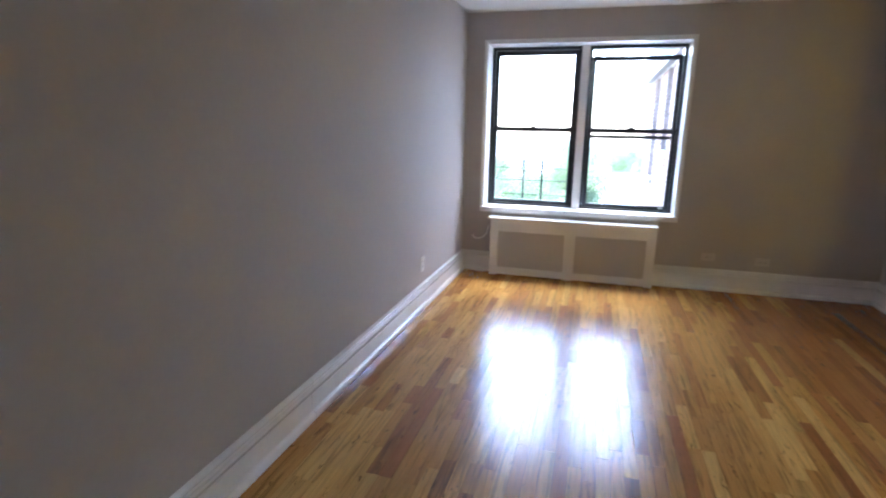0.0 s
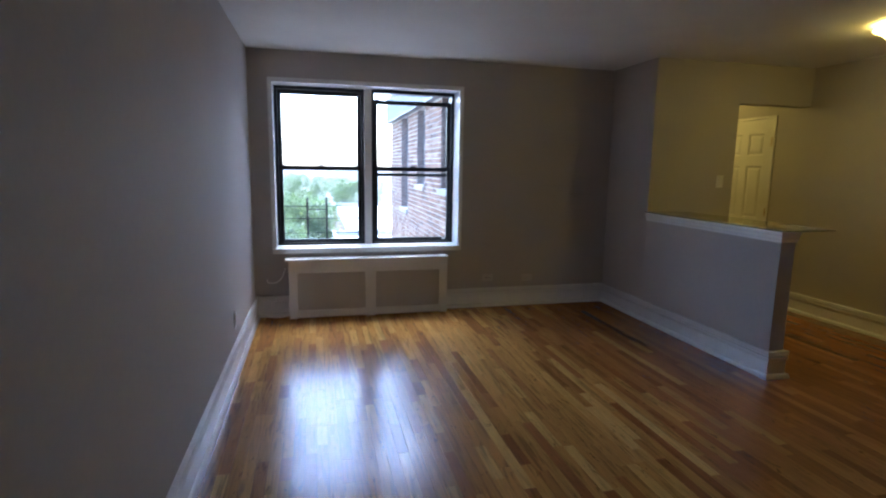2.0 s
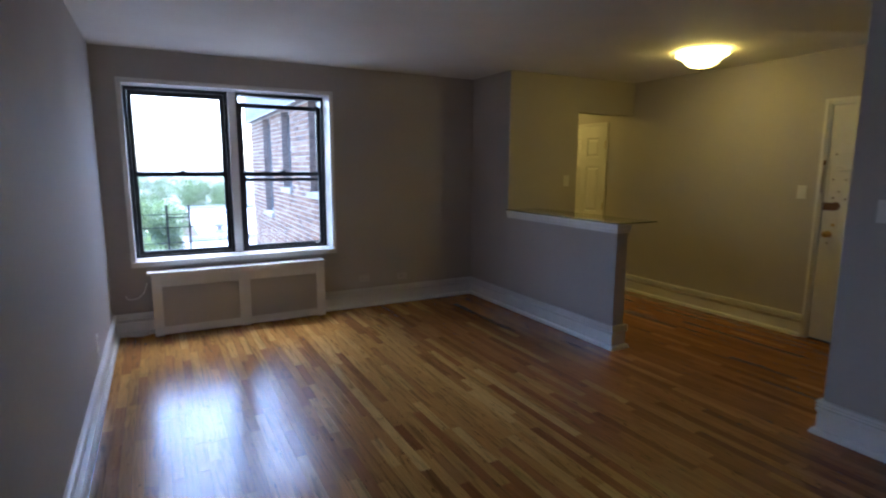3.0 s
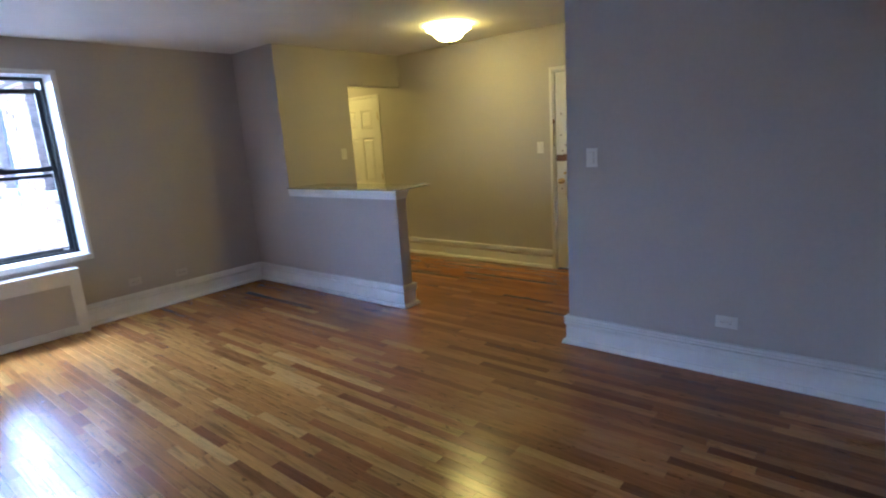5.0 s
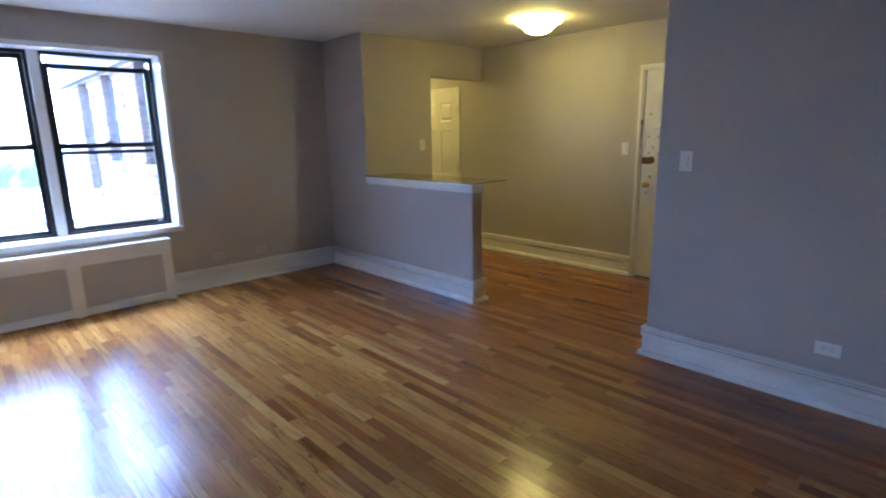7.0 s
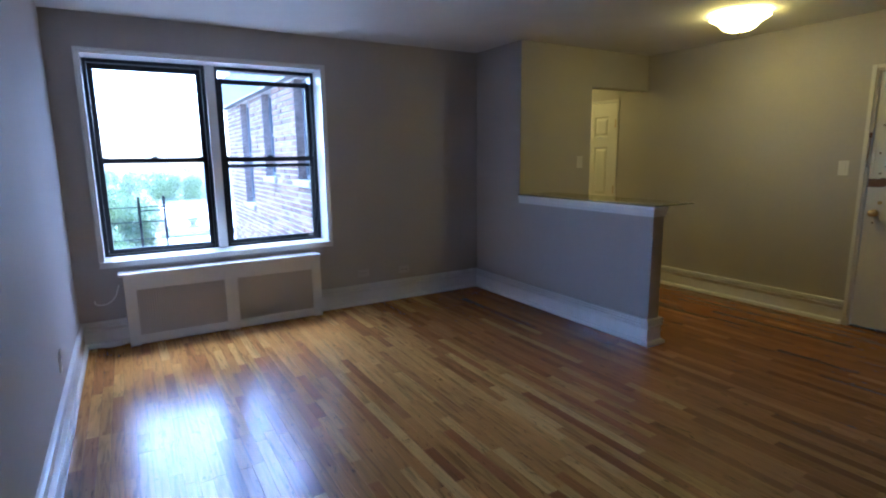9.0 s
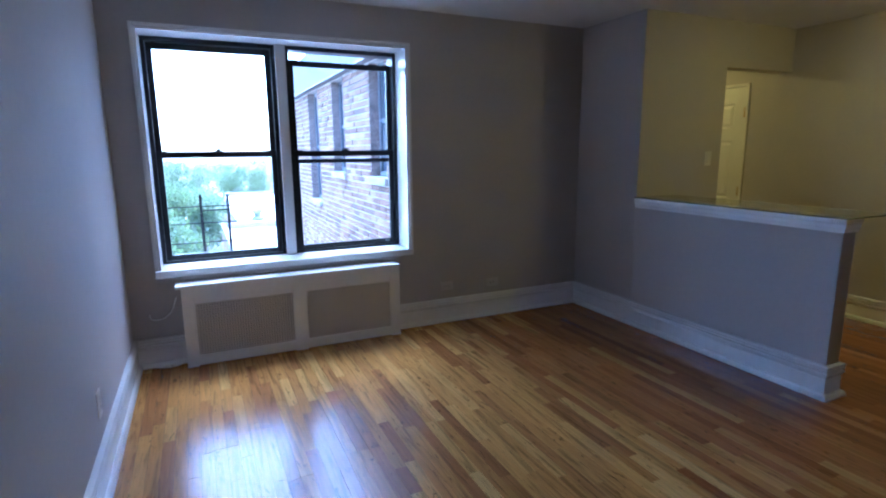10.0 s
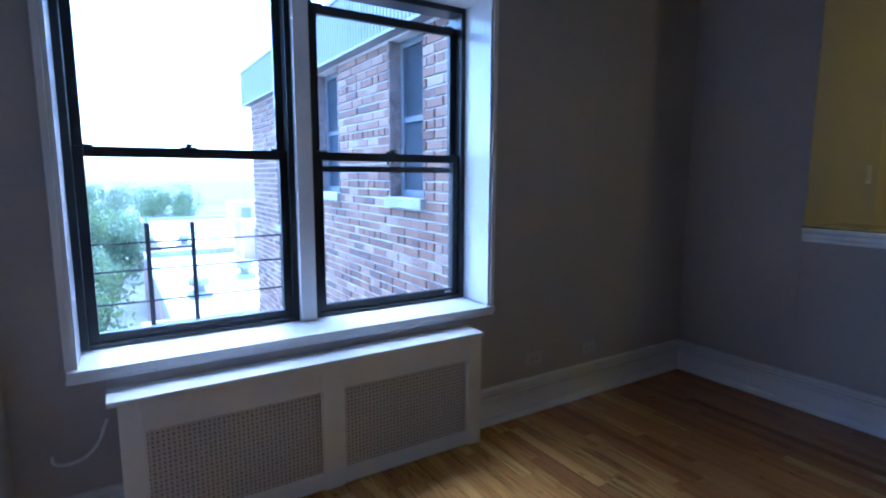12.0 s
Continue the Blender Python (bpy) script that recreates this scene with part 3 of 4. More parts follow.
# ---------------------------------------------------------------- doors
def entry_door():
    d = tagged(new("door_1"), "white painted metal entry door with locks and chain, closed", "door", "", "structure")
    part("door_casing", boxes((XF - 0.022, XF - 0.001, DY1 + 0.012, DY1 + 0.046, 0.0, DZ + 0.046), (XF - 0.022, XF - 0.001, DY0 - 0.046, DY0 - 0.012, 0.0, DZ + 0.046),
                              (XF - 0.022, XF - 0.001, DY0 - 0.012, DY1 + 0.012, DZ + 0.012, DZ + 0.046), bevel=0.004), M_DOOR, d)
    part("door_jamb", boxes((XF - 0.012, XF + 0.10, DY1 - 0.004, DY1 + 0.012, 0.0, DZ + 0.012), (XF - 0.012, XF + 0.10, DY0 - 0.012, DY0 + 0.004, 0.0, DZ + 0.012),
                            (XF - 0.012, XF + 0.10, DY0 + 0.004, DY1 - 0.004, DZ - 0.004, DZ + 0.012), bevel=0.001), M_DOOR, d)
    part("threshold", boxes((XF - 0.01, XF + 0.12, DY0 + 0.004, DY1 - 0.004, 0.0005, 0.012), bevel=0.003), M_SLOT, d)
    leaf = part("door_leaf", boxes((XF + 0.004, XF + 0.048, DY0 + 0.007, DY1 - 0.007, 0.016, DZ - 0.007), bevel=0.002), M_DOOR, d)
    y = DY1 - 0.075
    x = XF + 0.004
    bm = cyl(bmesh.new(), (x, y, 0.94), (x - 0.008, y, 0.94), 0.028, seg=20)
    cyl(bm, (x - 0.008, y, 0.94), (x - 0.04, y, 0.94), 0.011)
    bmesh.ops.create_uvsphere(bm, u_segments=18, v_segments=12, radius=0.027, matrix=Matrix.Translation((x - 0.055, y, 0.94)) @ Matrix.Diagonal((0.75, 1, 1, 1)))
    part("door_knob", bm, M_BRASS, leaf, "aged brass knob", True)
    bm = cyl(bmesh.new(), (x, y - 0.03, 1.02), (x - 0.01, y - 0.03, 1.02), 0.014, seg=14)
    part("thumb_turn", bm, M_BRASS, leaf)
    bm = boxes((x - 0.003, x, DY1 - 0.105, DY1 - 0.009, 1.14, 1.205), bevel=0.001)
    cyl(bm, (x - 0.004, DY1 - 0.105, 1.178), (x, DY1 - 0.105, 1.178), 0.036, seg=18)
    part("lock_patch", bm, M_RUST, leaf, "bare brown metal where a lock was taken off")
    part("latch_guard", boxes((x - 0.006, x, DY1 - 0.035, DY1 - 0.009, 1.24, 1.50), bevel=0.002), M_DOOR, leaf, "painted steel edge guard")
    bm = bmesh.new()
    for k in range(14):
        z = 1.53 - k * 0.017
        cyl(bm, (XF - 0.02 - 0.003 * (k % 2), DY1 + 0.004 - 0.004 * math.sin(k * 0.5), z), (XF - 0.02 + 0.003 * (k % 2), DY1 + 0.004 - 0.004 * math.sin(k * 0.5), z - 0.019), 0.0035, seg=6)
    box(bm, XF - 0.02, XF - 0.012, DY1 - 0.006, DY1 + 0.014, 1.52, 1.56)
    part("door_chain", bm, M_RUST, d, "hanging tarnished door chain")
    part("peephole_ledge", boxes((x - 0.014, x, DY1 - 0.33, DY1 - 0.085, 1.475, 1.50), bevel=0.003), M_DOOR, leaf)
    for yy, zz in ((0.07, 1.61), (0.065, 1.40), (0.16, 1.40), (0.115, 1.30), (0.17, 1.24), (0.08, 1.245), (0.07, 0.86)):
        part("bolt_head", cyl(bmesh.new(), (x, DY1 - yy, zz), (x - 0.006, DY1 - yy, zz), 0.008, 0.005, 10), M_RUST, leaf)


def panel_door():
    """A white six-panel door in the hall."""
    d = tagged(new("door_2"), "white six-panel hall door, closed", "door", "", "structure")
    part("door_casing", boxes((XF - 0.014, XF - 0.001, CY0 - 0.03, CY0, 0.0, CZ + 0.03), (XF - 0.014, XF - 0.001, CY1, CY1 + 0.03, 0.0, CZ + 0.03),
                              (XF - 0.014, XF - 0.001, CY0, CY1, CZ, CZ + 0.03), bevel=0.002), M_DOOR, d)
    x0 = XF - 0.006
    w = CY1 - CY0
    stile, mid = 0.115, 0.10
    pw = (w - 2 * stile - mid) / 2
    zs = [(0.22, 0.80), (0.92, 1.50), (1.62, 1.86)]
    ys = [(CY0 + stile, CY0 + stile + pw), (CY1 - stile - pw, CY1 - stile)]
    parts = [(x0, x0 + 0.035, CY0 + 0.003, ys[0][0], 0.01, CZ - 0.003), (x0, x0 + 0.035, ys[0][1], ys[1][0], 0.01, CZ - 0.003), (x0, x0 + 0.035, ys[1][1], CY1 - 0.003, 0.01, CZ - 0.003)]
    for a, b in ys:
        edges = [0.01] + [z for q in zs for z in q] + [CZ - 0.003]
        for lo, hi in zip(edges[::2], edges[1::2]):
            parts.append((x0, x0 + 0.035, a, b, lo, hi))
    leaf = part("door_leaf", boxes(*parts), M_DOOR, d)
    for a, b in ys:
        for lo, hi in zs:
            bm = bmesh.new()
            rings = []
            for inset, x in ((0.0, x0 + 0.001), (0.012, x0 + 0.012), (0.022, x0 + 0.012), (0.045, x0 + 0.003)):
                rings.append([bm.verts.new((x, yy, zz)) for yy, zz in ((a + inset, lo + inset), (b - inset, lo + inset), (b - inset, hi - inset), (a + inset, hi - inset))])
            for p, q in zip(rings, rings[1:]):
                for k in range(4):
                    bm.faces.new((p[k], p[(k + 1) % 4], q[(k + 1) % 4], q[k]))
            bm.faces.new(rings[-1])
            part("door_panel", bm, M_DOOR, leaf)
    for z in (0.25, 1.0, 1.77):
        bm = boxes((x0 - 0.004, x0 + 0.001, CY0 - 0.004, CY0 + 0.014, z - 0.045, z + 0.045))
        cyl(bm, (x0 - 0.008, CY0 + 0.002, z - 0.047), (x0 - 0.008, CY0 + 0.002, z + 0.047), 0.006, seg=8)
        part("hinge", bm, M_BRASS, d)
    bm = cyl(bmesh.new(), (x0, CY1 - 0.06, 0.95), (x0 - 0.04, CY1 - 0.06, 0.95), 0.012)
    bmesh.ops.create_uvsphere(bm, u_segments=16, v_segments=10, radius=0.026, matrix=Matrix.Translation((x0 - 0.05, CY1 - 0.06, 0.95)))
    part("door_knob", bm, M_BRASS, leaf, "brass knob", True)


entry_door()
panel_door()


# ---------------------------------------------------------------- ceiling lamp
def ceiling_lamp(x, y):
    o = thing("ceiling_lamp", "lit flush ceiling lamp with a bell-shaped alabaster glass bowl", "ceiling lamp")
    part("base_plate", lathe(bmesh.new(), [(0.0, ZC - 0.001), (0.13, ZC - 0.001), (0.135, ZC - 0.006), (0.13, ZC - 0.022), (0.0, ZC - 0.024)], (x, y)), M_NICKEL, o, "", True)
    rim = [(0.205, ZC - 0.030), (0.208, ZC - 0.036), (0.198, ZC - 0.044), (0.172, ZC - 0.056), (0.150, ZC - 0.072), (0.132, ZC - 0.092), (0.112, ZC - 0.112), (0.080, ZC - 0.128), (0.040, ZC - 0.137), (0.004, ZC - 0.139)]
    inner = [(max(r - 0.005, 0.001), z + 0.005) for r, z in rim[::-1]]
    part("shade", lathe(bmesh.new(), rim + inner, (x, y), 40), M_GLOW, o, "glowing cream alabaster glass bowl", True)
    part("stem", cyl(bmesh.new(), (x, y, ZC - 0.024), (x, y, ZC - 0.142), 0.005), M_NICKEL, o)
    part("finial", lathe(bmesh.new(), [(0.0, ZC - 0.139), (0.014, ZC - 0.141), (0.016, ZC - 0.146), (0.007, ZC - 0.152), (0.010, ZC - 0.158), (0.006, ZC - 0.166), (0.0, ZC - 0.169)], (x, y), 14), M_NICKEL, o, "brushed nickel finial", True)
    return o


lamp = ceiling_lamp(2.839, 2.945)
hall_lamp = copy_thing(lamp, pose(0.10, 2.85, 0))


# ---------------------------------------------------------------- cables
def cable(name, pts, r, label):
    c = bpy.data.curves.new(name, "CURVE")
    c.dimensions, c.bevel_depth, c.bevel_resolution, c.resolution_u = "3D", r, 3, 10
    s = c.splines.new("NURBS")
    s.points.add(len(pts) - 1)
    for p, q in zip(s.points, pts):
        p.co = (*q, 1)
    s.use_endpoint_u, s.order_u = True, 4
    c.materials.append(M_CABLE)
    return tagged(new(name, c), label, "cable", "loose cables")


cable("cable", [(-1.405, YN - 0.04, 0.47), (-1.418, YN - 0.02, 0.44), (-1.425, YN - 0.012, 0.39), (-1.47, YN - 0.014, 0.335), (-1.54, YN - 0.012, 0.318), (-1.58, YN - 0.01, 0.335), (-1.572, YN - 0.004, 0.362)], 0.0055,
      "loose white cable looping out from behind the radiator cover")
cable("cable", [(-1.40, YN - 0.035, 0.005), (-1.43, YN - 0.07, 0.005), (-1.49, YN - 0.08, 0.005), (-1.55, YN - 0.06, 0.005), (-1.58, YN - 0.036, 0.006)], 0.005,
      "white cable end lying on the floor by the baseboard")


# ---------------------------------------------------------------- fire escape outside the window
def fire_escape():
    o = thing("fire_escape", "black iron fire escape railing outside the window", "fire escape")
    y = 6.0
    bm = bmesh.new()
    for k in range(12):
        box(bm, -2.3, -0.52, YOUT + 0.001 + k * 0.04, YOUT + 0.026 + k * 0.04, 0.30, 0.33)
    box(bm, -2.3, -2.26, YOUT + 0.001, y + 0.02, 0.27, 0.30)
    box(bm, -0.56, -0.52, YOUT + 0.001, y + 0.02, 0.27, 0.30)
    part("platform", bm, M_DARKMETAL, o)
    for x in (-2.28, -1.20, -0.995, -0.54):
        part("post", boxes((x - 0.011, x + 0.011, y - 0.008, y + 0.008, 0.30, 1.09 if -1.5 < x < -0.9 else 1.0), bevel=0.002), M_DARKMETAL, o)
    for z in (0.995, 0.86, 0.70):
        part("rail", boxes((-2.28, -0.54, y - 0.013, y - 0.0085, z - 0.0045, z + 0.0045)), M_DARKMETAL, o)
    part("rail", boxes((-1.20, -0.995, y - 0.013, y - 0.0085, 0.955, 0.967)), M_DARKMETAL, o)


fire_escape()


# ---------------------------------------------------------------- the city beyond
structure("ground", boxes((-1500, 1500, -1500, 1500, -13.3, -13.0)), M_GROUND, "streets and yards far below", "ground")


def flat_building(x0, x1, y0, y1, top, label, floors=3, bulk=None):
    b = thing("apartment_building", label, "building", "neighbouring houses")
    part("wall", boxes((x0, x1, y0, y1, -13.0, top)), M_FACADE, b)
    part("roof", boxes((x0 + 0.25, x1 - 0.25, y0 + 0.25, y1 - 0.25, top, top + 0.05)), M_ROOF, b, "pale coated flat roof")
    h = 0.45
    part("parapet", boxes((x0, x1, y0, y0 + 0.25, top, top + h), (x0, x1, y1 - 0.25, y1, top, top + h), (x0, x0 + 0.25, y0 + 0.25, y1 - 0.25, top, top + h), (x1 - 0.25, x1, y0 + 0.25, y1 - 0.25, top, top + h)), M_PARAPET, b)
    n = max(1, int((x1 - x0) / 3.0))
    for f in range(floors):
        for k in range(n):
            x = x0 + (k + 0.5) * (x1 - x0) / n
            z = top - 1.9 - f * 3.0
            w = part("window", boxes((x - 0.5, x + 0.5, y0 - 0.03, y0 + 0.02, z - 0.75, z + 0.75)), M_WFRAME, b)
            part("window_pane", boxes((x - 0.43, x + 0.43, y0 - 0.045, y0 - 0.031, z - 0.68, z + 0.68)), M_DIM_GREY, w)
    if bulk:
        bx, by, bw, bd, bh = bulk
        k = part("stair_bulkhead", boxes((bx, bx + bw, by, by + bd, top + 0.05, top + bh)), M_FACADE, b)
        part("bulkhead_door", boxes((bx + bw * 0.3, bx + bw * 0.3 + 0.9, by - 0.03, by, top + 0.06, top + 2.0)), M_WFRAME, k)
    return b


flat_building(-0.8, 9, 15.0, 22.4, -3.9, "low neighbouring house with a pale flat roof", bulk=(3.2, 19.4, 1.6, 1.6, 1.1))
flat_building(0.1, 16, 22.45, 41.0, -3.95, "brick house with a pale flat roof and a stair bulkhead", bulk=(5.4, 37.0, 2.2, 3.0, 2.4))
flat_building(1.2, 24, 41.1, 72.0, -4.0, "far brick house with a pale flat roof", bulk=(9.0, 60.0, 3.0, 3.0, 2.6))
flat_building(-26, -7, 70.0, 95.0, -4.6, "far brick house behind the trees", bulk=(-16.0, 80.0, 3.0, 3.0, 2.4))
flat_building(-40, -12, 30.0, 44.0, -6.5, "brick house beside the trees")


def roof_fan(x, y, z):
    """A squat metal extractor on a low kerb."""
    o = thing("roof_vent", "grey sheet-metal vent standing on a flat roof", "roof vent", "roof vents")
    part("kerb", boxes((x - 0.45, x + 0.45, y - 0.45, y + 0.45, z, z + 0.25), bevel=0.02), M_PARAPET, o)
    part("hood", lathe(bmesh.new(), [(0.0, z + 0.95), (0.30, z + 0.92), (0.42, z + 0.75), (0.42, z + 0.55), (0.25, z + 0.50), (0.25, z + 0.25)], (x, y), 16), M_FASCIA, o, "", True)


for q in ((1.0, 17.6), (2.4, 20.6), (1.6, 27.5), (4.2, 31.0), (3.0, 46.0)):
    roof_fan(q[0], q[1], -3.85 if q[1] < 22 else (-3.9 if q[1] < 41 else -3.95))


def tree(x, y, height, spread, seed):
    """A broad street tree: tapered trunk and limbs, and a ragged crown of small leaf clumps."""
    rnd = random.Random(seed)
    t = thing("tree", "broad leafy green tree below the window", "tree", "street trees")
    z0 = -13.0
    bm = bmesh.new()
    fork = z0 + height * 0.35
    cyl(bm, (x, y, z0), (x + 0.2, y, fork), 0.34, 0.2, 10)
    tips = []
    for k in range(9):
        a = k * 2.4 + rnd.random()
        r = spread * (0.45 + 0.4 * rnd.random())
        e = Vector((x + r * math.cos(a), y + r * math.sin(a), z0 + height * (0.6 + 0.3 * rnd.random())))
        cyl(bm, (x + 0.2, y, fork - 0.4), e, 0.13, 0.03, 6)
        tips.append(e)
    part("trunk", bm, M_BARK, t)
    lobes = [(e, spread * (0.32 + 0.16 * rnd.random())) for e in tips]
    for k in range(12):
        a, r = rnd.random() * 6.28, spread * 0.75 * math.sqrt(rnd.random())
        lobes.append((Vector((x + r * math.cos(a), y + r * math.sin(a), z0 + height * (0.58 + 0.36 * rnd.random()) - 0.1 * r)), spread * (0.22 + 0.2 * rnd.random())))
    verts, faces = [], []
    for c, r in lobes:
        for k in range(650):
            d = Vector((rnd.gauss(0, 1), rnd.gauss(0, 1), rnd.gauss(0, 1))).normalized()
            p = c + d * r * (0.55 + 0.5 * rnd.random())
            q = Euler((rnd.random() * 6.28, rnd.random() * 6.28, rnd.random() * 6.28)).to_matrix()
            s = 0.06 + 0.08 * rnd.random()
            b = len(verts)
            verts += [tuple(p + q @ Vector(v)) for v in ((-s, 0, 0), (0, -s * 0.6, s * 0.2), (s, 0, 0), (0, s * 0.6, s * 0.2))]
            faces.append((b, b + 1, b + 2, b + 3))
    me = bpy.data.meshes.new("crown")
    me.from_pydata(verts, [], faces)
    me.materials.append(M_LEAF)
    cr = new("crown", me)
    cr.parent = t


tree(-5.4, 25.0, 10.6, 3.9, 1)
tree(-4.6, 35.0, 11.2, 3.8, 2)
tree(-2.6, 44.0, 12.3, 3.4, 3)
tree(-9.5, 27.0, 11.2, 4.0, 4)
tree(-9.0, 52.0, 12.0, 4.2, 5)
tree(5.0, 88.0, 12.6, 5.0, 6)
tree(-3.0, 100.0, 12.8, 5.0, 7)

# ---------------------------------------------------------------- brick wing beside the window
WY1, WZT = 11.1, 2.34
WIN = [(6.12, 6.62, 1.17, 2.29), (7.66, 8.23, 1.17, 2.29), (9.1, 9.78, 0.70, 2.29)]
wing = thing("brick_wing", "weathered red brick wing with sash windows and ribbed metal fascia", "building")
bm = boxes((WX + 0.012, WX + 0.24, YOUT + 0.002, WY1, -13.0, 0.62 - 0.001))
edges = [YOUT + 0.002] + [v for w in WIN for v in w[:2]] + [WY1]
for a, b in zip(edges[::2], edges[1::2]):
    box(bm, WX + 0.012, WX + 0.24, a, b, 0.62, WZT)
for a, b, lo, hi in WIN:
    box(bm, WX + 0.012, WX + 0.24, a, b, hi, WZT)
    if lo > 0.63:
        box(bm, WX + 0.012, WX + 0.24, a, b, 0.62, lo - 0.075)
box(bm, WX + 0.24, 2.6, WY1 - 0.2, WY1, -13.0, WZT)
box(bm, WX + 0.24, 2.6, YOUT + 0.01, WY1 - 0.2, WZT, WZT + 0.1)
part("wall", bm, M_MORTAR, wing, "weathered mortar behind the bricks")
for a, b, lo, hi in WIN:
    w = part("window", boxes((WX + 0.10, WX + 0.15, a, a + 0.045, lo, hi), (WX + 0.10, WX + 0.15, b - 0.045, b, lo, hi), (WX + 0.10, WX + 0.15, a + 0.045, b - 0.045, hi - 0.05, hi),
                             (WX + 0.10, WX + 0.15, a + 0.045, b - 0.045, lo, lo + 0.05), (WX + 0.105, WX + 0.145, a + 0.045, b - 0.045, (lo + hi) / 2 - 0.02, (lo + hi) / 2 + 0.02), bevel=0.003), M_WFRAME, wing, "grey metal sash window")
    # opaque pane without sky reflections; the dim room behind is its colour
    p = part("window_pane", boxes((WX + 0.12, WX + 0.124, a + 0.045, b - 0.045, lo + 0.05, hi - 0.05)), M_DARKPANE, w, "opaque window pane, dark room in its colour")
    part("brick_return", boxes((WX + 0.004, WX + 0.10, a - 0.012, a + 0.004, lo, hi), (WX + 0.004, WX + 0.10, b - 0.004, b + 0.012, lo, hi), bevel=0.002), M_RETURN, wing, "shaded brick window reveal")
    # added backing sheet, its grey standing for the unlit room inside
    part("dark_backing", boxes((WX + 0.20, WX + 0.205, a - 0.02, b + 0.02, lo - 0.02, hi + 0.02)), M_DIM_GREY, w, "added grey backing for the dark room behind")
    part("stone_sill", boxes((WX - 0.035, WX + 0.10, a - 0.03, b + 0.03, lo - 0.075, lo - 0.002), bevel=0.006), M_STONE, wing, "pale stone sill")
# ribbed fascia along the eave
verts, faces = [], []
k, y = 0, YOUT + 0.01
while y < WY1 + 0.2:
    for dx, dy in ((0.0, 0.0), (0.0, 0.022), (0.012, 0.028), (0.012, 0.048)):
        verts += [(WX - 0.075 + dx, y + dy, WZT - 0.01), (WX - 0.075 + dx, y + dy, WZT + 0.42)]
    y += 0.055
for i in range(len(verts) // 2 - 1):
    faces.append((2 * i, 2 * i + 2, 2 * i + 3, 2 * i + 1))
me = bpy.data.meshes.new("fascia")
me.from_pydata(verts, [], faces)
me.materials.append(M_FASCIA)
new("fascia", me).parent = wing
part("fascia_lip", boxes((WX - 0.082, WX + 0.1, YOUT + 0.01, WY1 + 0.2, WZT - 0.035, WZT - 0.011), (WX - 0.085, WX + 0.1, YOUT + 0.01, WY1 + 0.2, WZT + 0.421, WZT + 0.46), bevel=0.004), M_FASCIA, wing)


# bricks: the nearest ones singly, the rest joined
def brick_mesh(length):
    bm = boxes((0.0, 0.03, 0.0, length, 0.0, 0.055))
    bmesh.ops.bevel(bm, geom=[e for e in bm.edges if all(abs(v.co.x) < 1e-6 for v in e.verts)], offset=0.004, segments=1, affect="EDGES")
    me = bpy.data.meshes.new("brick")
    bm.to_mesh(me)
    bm.free()
    me.materials.append(M_BRICK)
    return me


BRICKS = {n: brick_mesh(n * 0.01) for n in range(4, 21)}
rb = random.Random(5)
joined_v, joined_f, single = [], [], 0
PITCH_Y, PITCH_Z = 0.208, 0.0665
row, z = 0, -1.9
while z + 0.055 < WZT - 0.03:
    header = row % 6 == 5
    step = 0.104 if header else PITCH_Y
    y = YOUT + 0.006 - (0.104 if row % 2 and not header else 0.0)
    while y < WY1 - 0.03:
        spans = [(max(y, YOUT + 0.006), min(y + step - 0.011, WY1))]
        for a, b, lo, hi in WIN:
            if z + 0.055 > lo - 0.08 and z < hi:
                grow = 0.035 if z < lo else 0.004
                cut = []
                for s, e in spans:
                    cut += [(s, min(e, a - grow)), (max(s, b + grow), e)]
                spans = [q for q in cut if q[1] - q[0] > 0.035]
        for s, e in spans:
            if e - s < 0.04:
                continue
            proud = rb.uniform(-0.004, 0.006)
            if 0.55 < z and s < 7.75 and single < 300:
                n = min(max(int((e - s) * 100 + 0.5), 4), 20)
                ob = new("brick", BRICKS[n])
                ob.location = (WX + proud, s, z)
                ob.parent = wing
                single += 1
            else:
                b0 = len(joined_v)
                x = WX + proud
                c = 0.004
                joined_v += [(x, s + c, z + c), (x, e - c, z + c), (x, e - c, z + 0.055 - c), (x, s + c, z + 0.055 - c),
                             (x + c, s, z), (x + c, e, z), (x + c, e, z + 0.055), (x + c, s, z + 0.055), (x + 0.03, s, z), (x + 0.03, e, z), (x + 0.03, e, z + 0.055), (x + 0.03, s, z + 0.055)]
                joined_f.append((b0 + 3, b0 + 2, b0 + 1, b0))
                for i, j in ((0, 1), (1, 2), (2, 3), (3, 0)):
                    joined_f += [(b0 + i, b0 + j, b0 + 4 + j, b0 + 4 + i), (b0 + 4 + i, b0 + 4 + j, b0 + 8 + j, b0 + 8 + i)]
        y += step
    z += PITCH_Z
    row += 1
me = bpy.data.meshes.new("bricks")
me.from_pydata(joined_v, [], joined_f)
me.materials.append(M_BRICKS)
rest = tagged(new("bricks", me), "", "", "", "stuff")
rest.parent = wing

# ---------------------------------------------------------------- floor boards
BW, GAP = 0.0572, 0.0012


BOARD_TONES = ((M_BOARD, M_BOARDS, ""), (M_AMBER_BOARD, M_AMBER_BOARDS, "amber oak boards between room and foyer, fall-off of window light in their colour"), (M_DEEP_BOARD, M_RED_BOARDS, "redder oak boards of the foyer, fall-off of window light in their colour"),
         (M_DARK_BOARD, M_DARK_BOARDS, "dark brown oak boards away from the window, fall-off of light in their colour"))


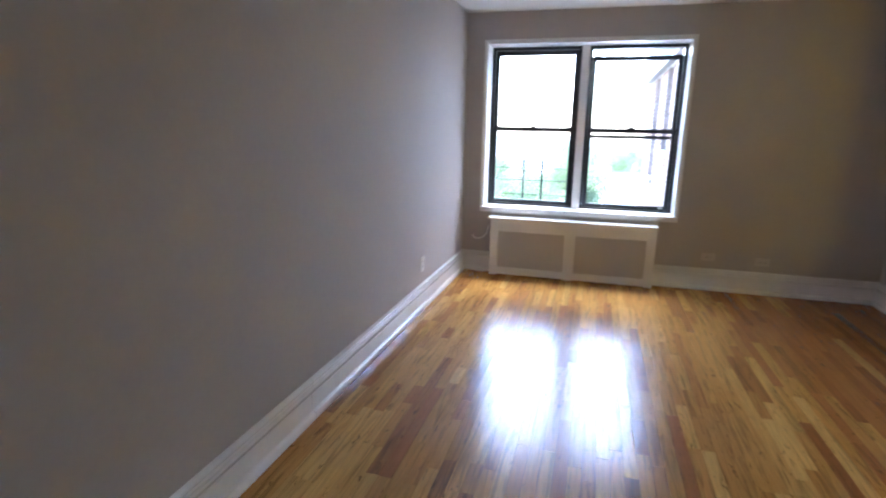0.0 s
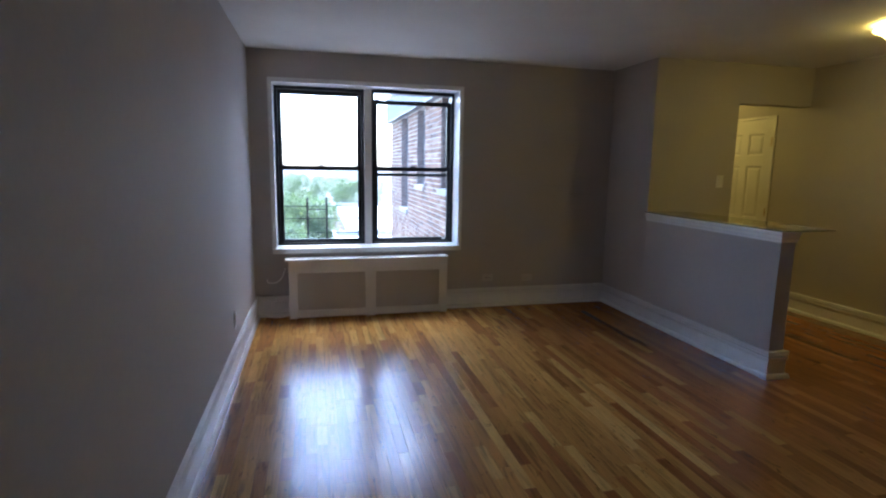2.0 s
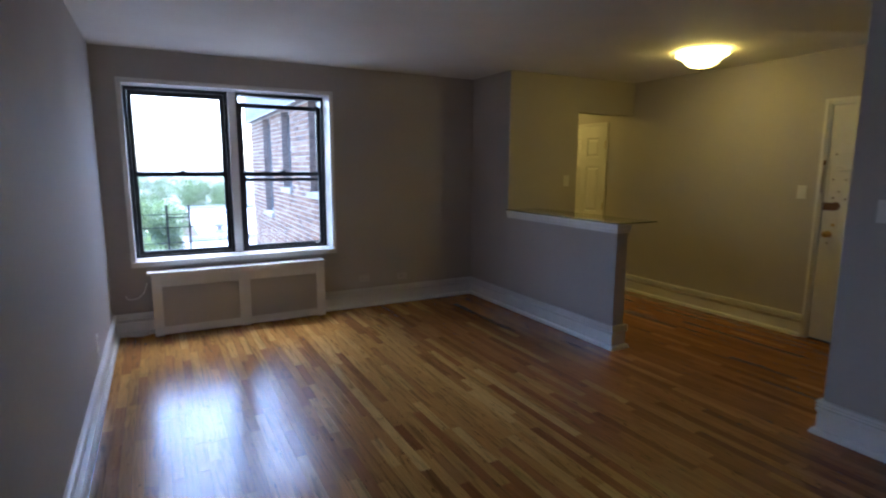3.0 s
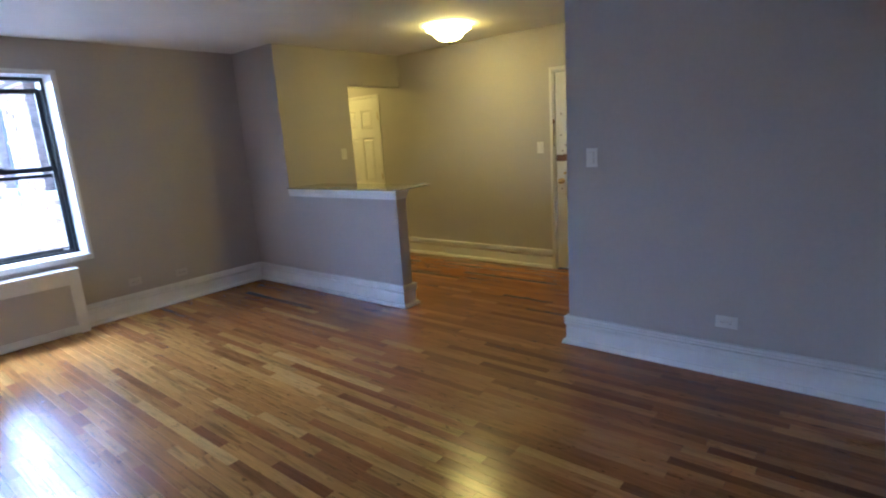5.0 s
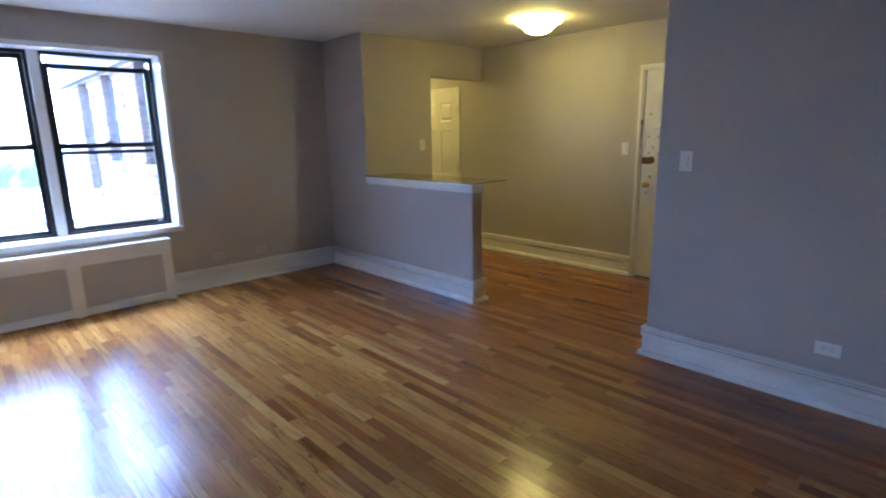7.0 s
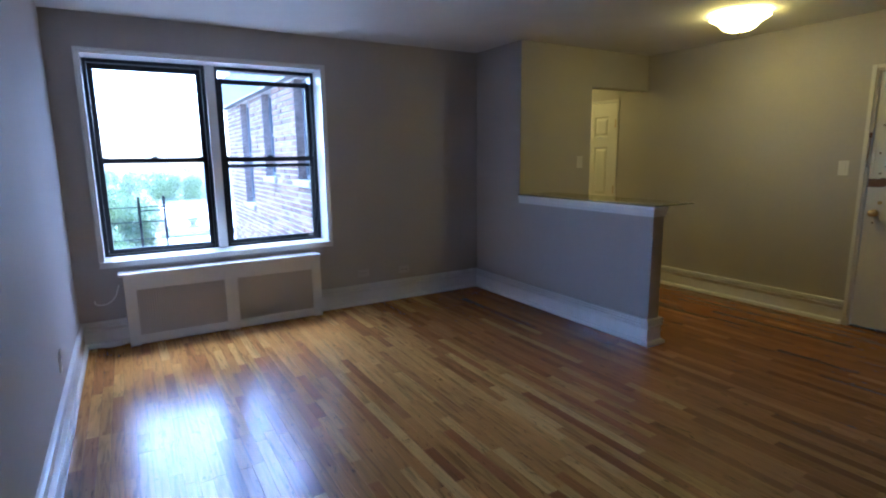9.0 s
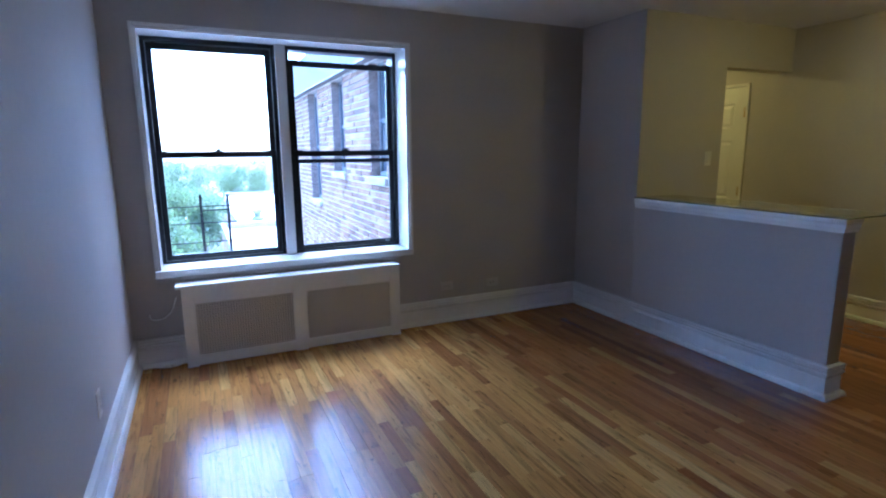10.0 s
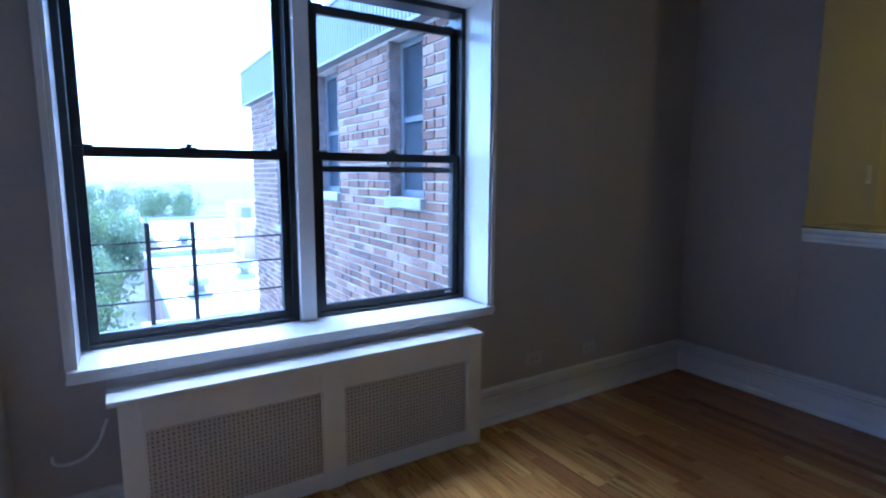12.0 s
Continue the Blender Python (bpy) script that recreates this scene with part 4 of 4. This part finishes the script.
def board_mesh(length, lean=0.0):
    """A strip whose top face leans a hair to one side, as laid floors do."""
    w = BW - GAP
    v = [(x, y, z + (lean if x > 0 and z > -0.001 else 0.0)) for z in (-0.0034, 0.0) for x, y in ((0, 0), (w, 0), (w, length - GAP), (0, length - GAP))]
    f = [(4, 5, 6, 7)] + [(i, j, 4 + j, 4 + i) for i, j in ((0, 1), (1, 2), (2, 3), (3, 0))]
    return v, f


BOARDS = {}
for n in range(2, 13):
    for kind_of, tone in enumerate(BOARD_TONES):
        for lean in (-0.00004, 0.00004):
            v, f = board_mesh(n * 0.1, lean)
            me = bpy.data.meshes.new("board")
            me.from_pydata(v, [], f)
            me.materials.append(tone[0])
            BOARDS.setdefault((n, kind_of), []).append(me)
rf = random.Random(11)
jv, jf, single = [[] for q in BOARD_TONES], [[] for q in BOARD_TONES], 0
x = XL - 0.02
while x < XF + 0.12:
    y = (0.8 if x > XR + 0.1 else YS - 0.1) - rf.random() * 0.05
    end = 6.25 if x > 2.70 else (PY1 + 0.1 if x > XR + 0.1 else YN + 0.1)
    while y < end - 0.05:
        n = rf.choice((2, 3, 3, 4, 4, 5, 5, 6, 6, 7, 8, 9, 11, 12))
        n = min(n, max(2, int((end - y) / 0.1)))
        # honey, then redder oak towards the foyer; window light's fall-off is in the tones
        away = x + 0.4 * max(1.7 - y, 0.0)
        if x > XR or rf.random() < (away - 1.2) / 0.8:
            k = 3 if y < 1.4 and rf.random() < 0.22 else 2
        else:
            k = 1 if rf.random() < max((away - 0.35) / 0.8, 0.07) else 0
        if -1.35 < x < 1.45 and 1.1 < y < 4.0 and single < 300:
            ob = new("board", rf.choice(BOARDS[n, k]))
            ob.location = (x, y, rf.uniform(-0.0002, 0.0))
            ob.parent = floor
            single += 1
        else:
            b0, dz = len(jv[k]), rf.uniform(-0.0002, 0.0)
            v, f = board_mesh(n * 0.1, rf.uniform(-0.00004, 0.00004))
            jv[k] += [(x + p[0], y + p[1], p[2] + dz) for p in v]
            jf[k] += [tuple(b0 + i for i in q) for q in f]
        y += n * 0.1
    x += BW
for k, (single_mat, joined_mat, text) in enumerate(BOARD_TONES):
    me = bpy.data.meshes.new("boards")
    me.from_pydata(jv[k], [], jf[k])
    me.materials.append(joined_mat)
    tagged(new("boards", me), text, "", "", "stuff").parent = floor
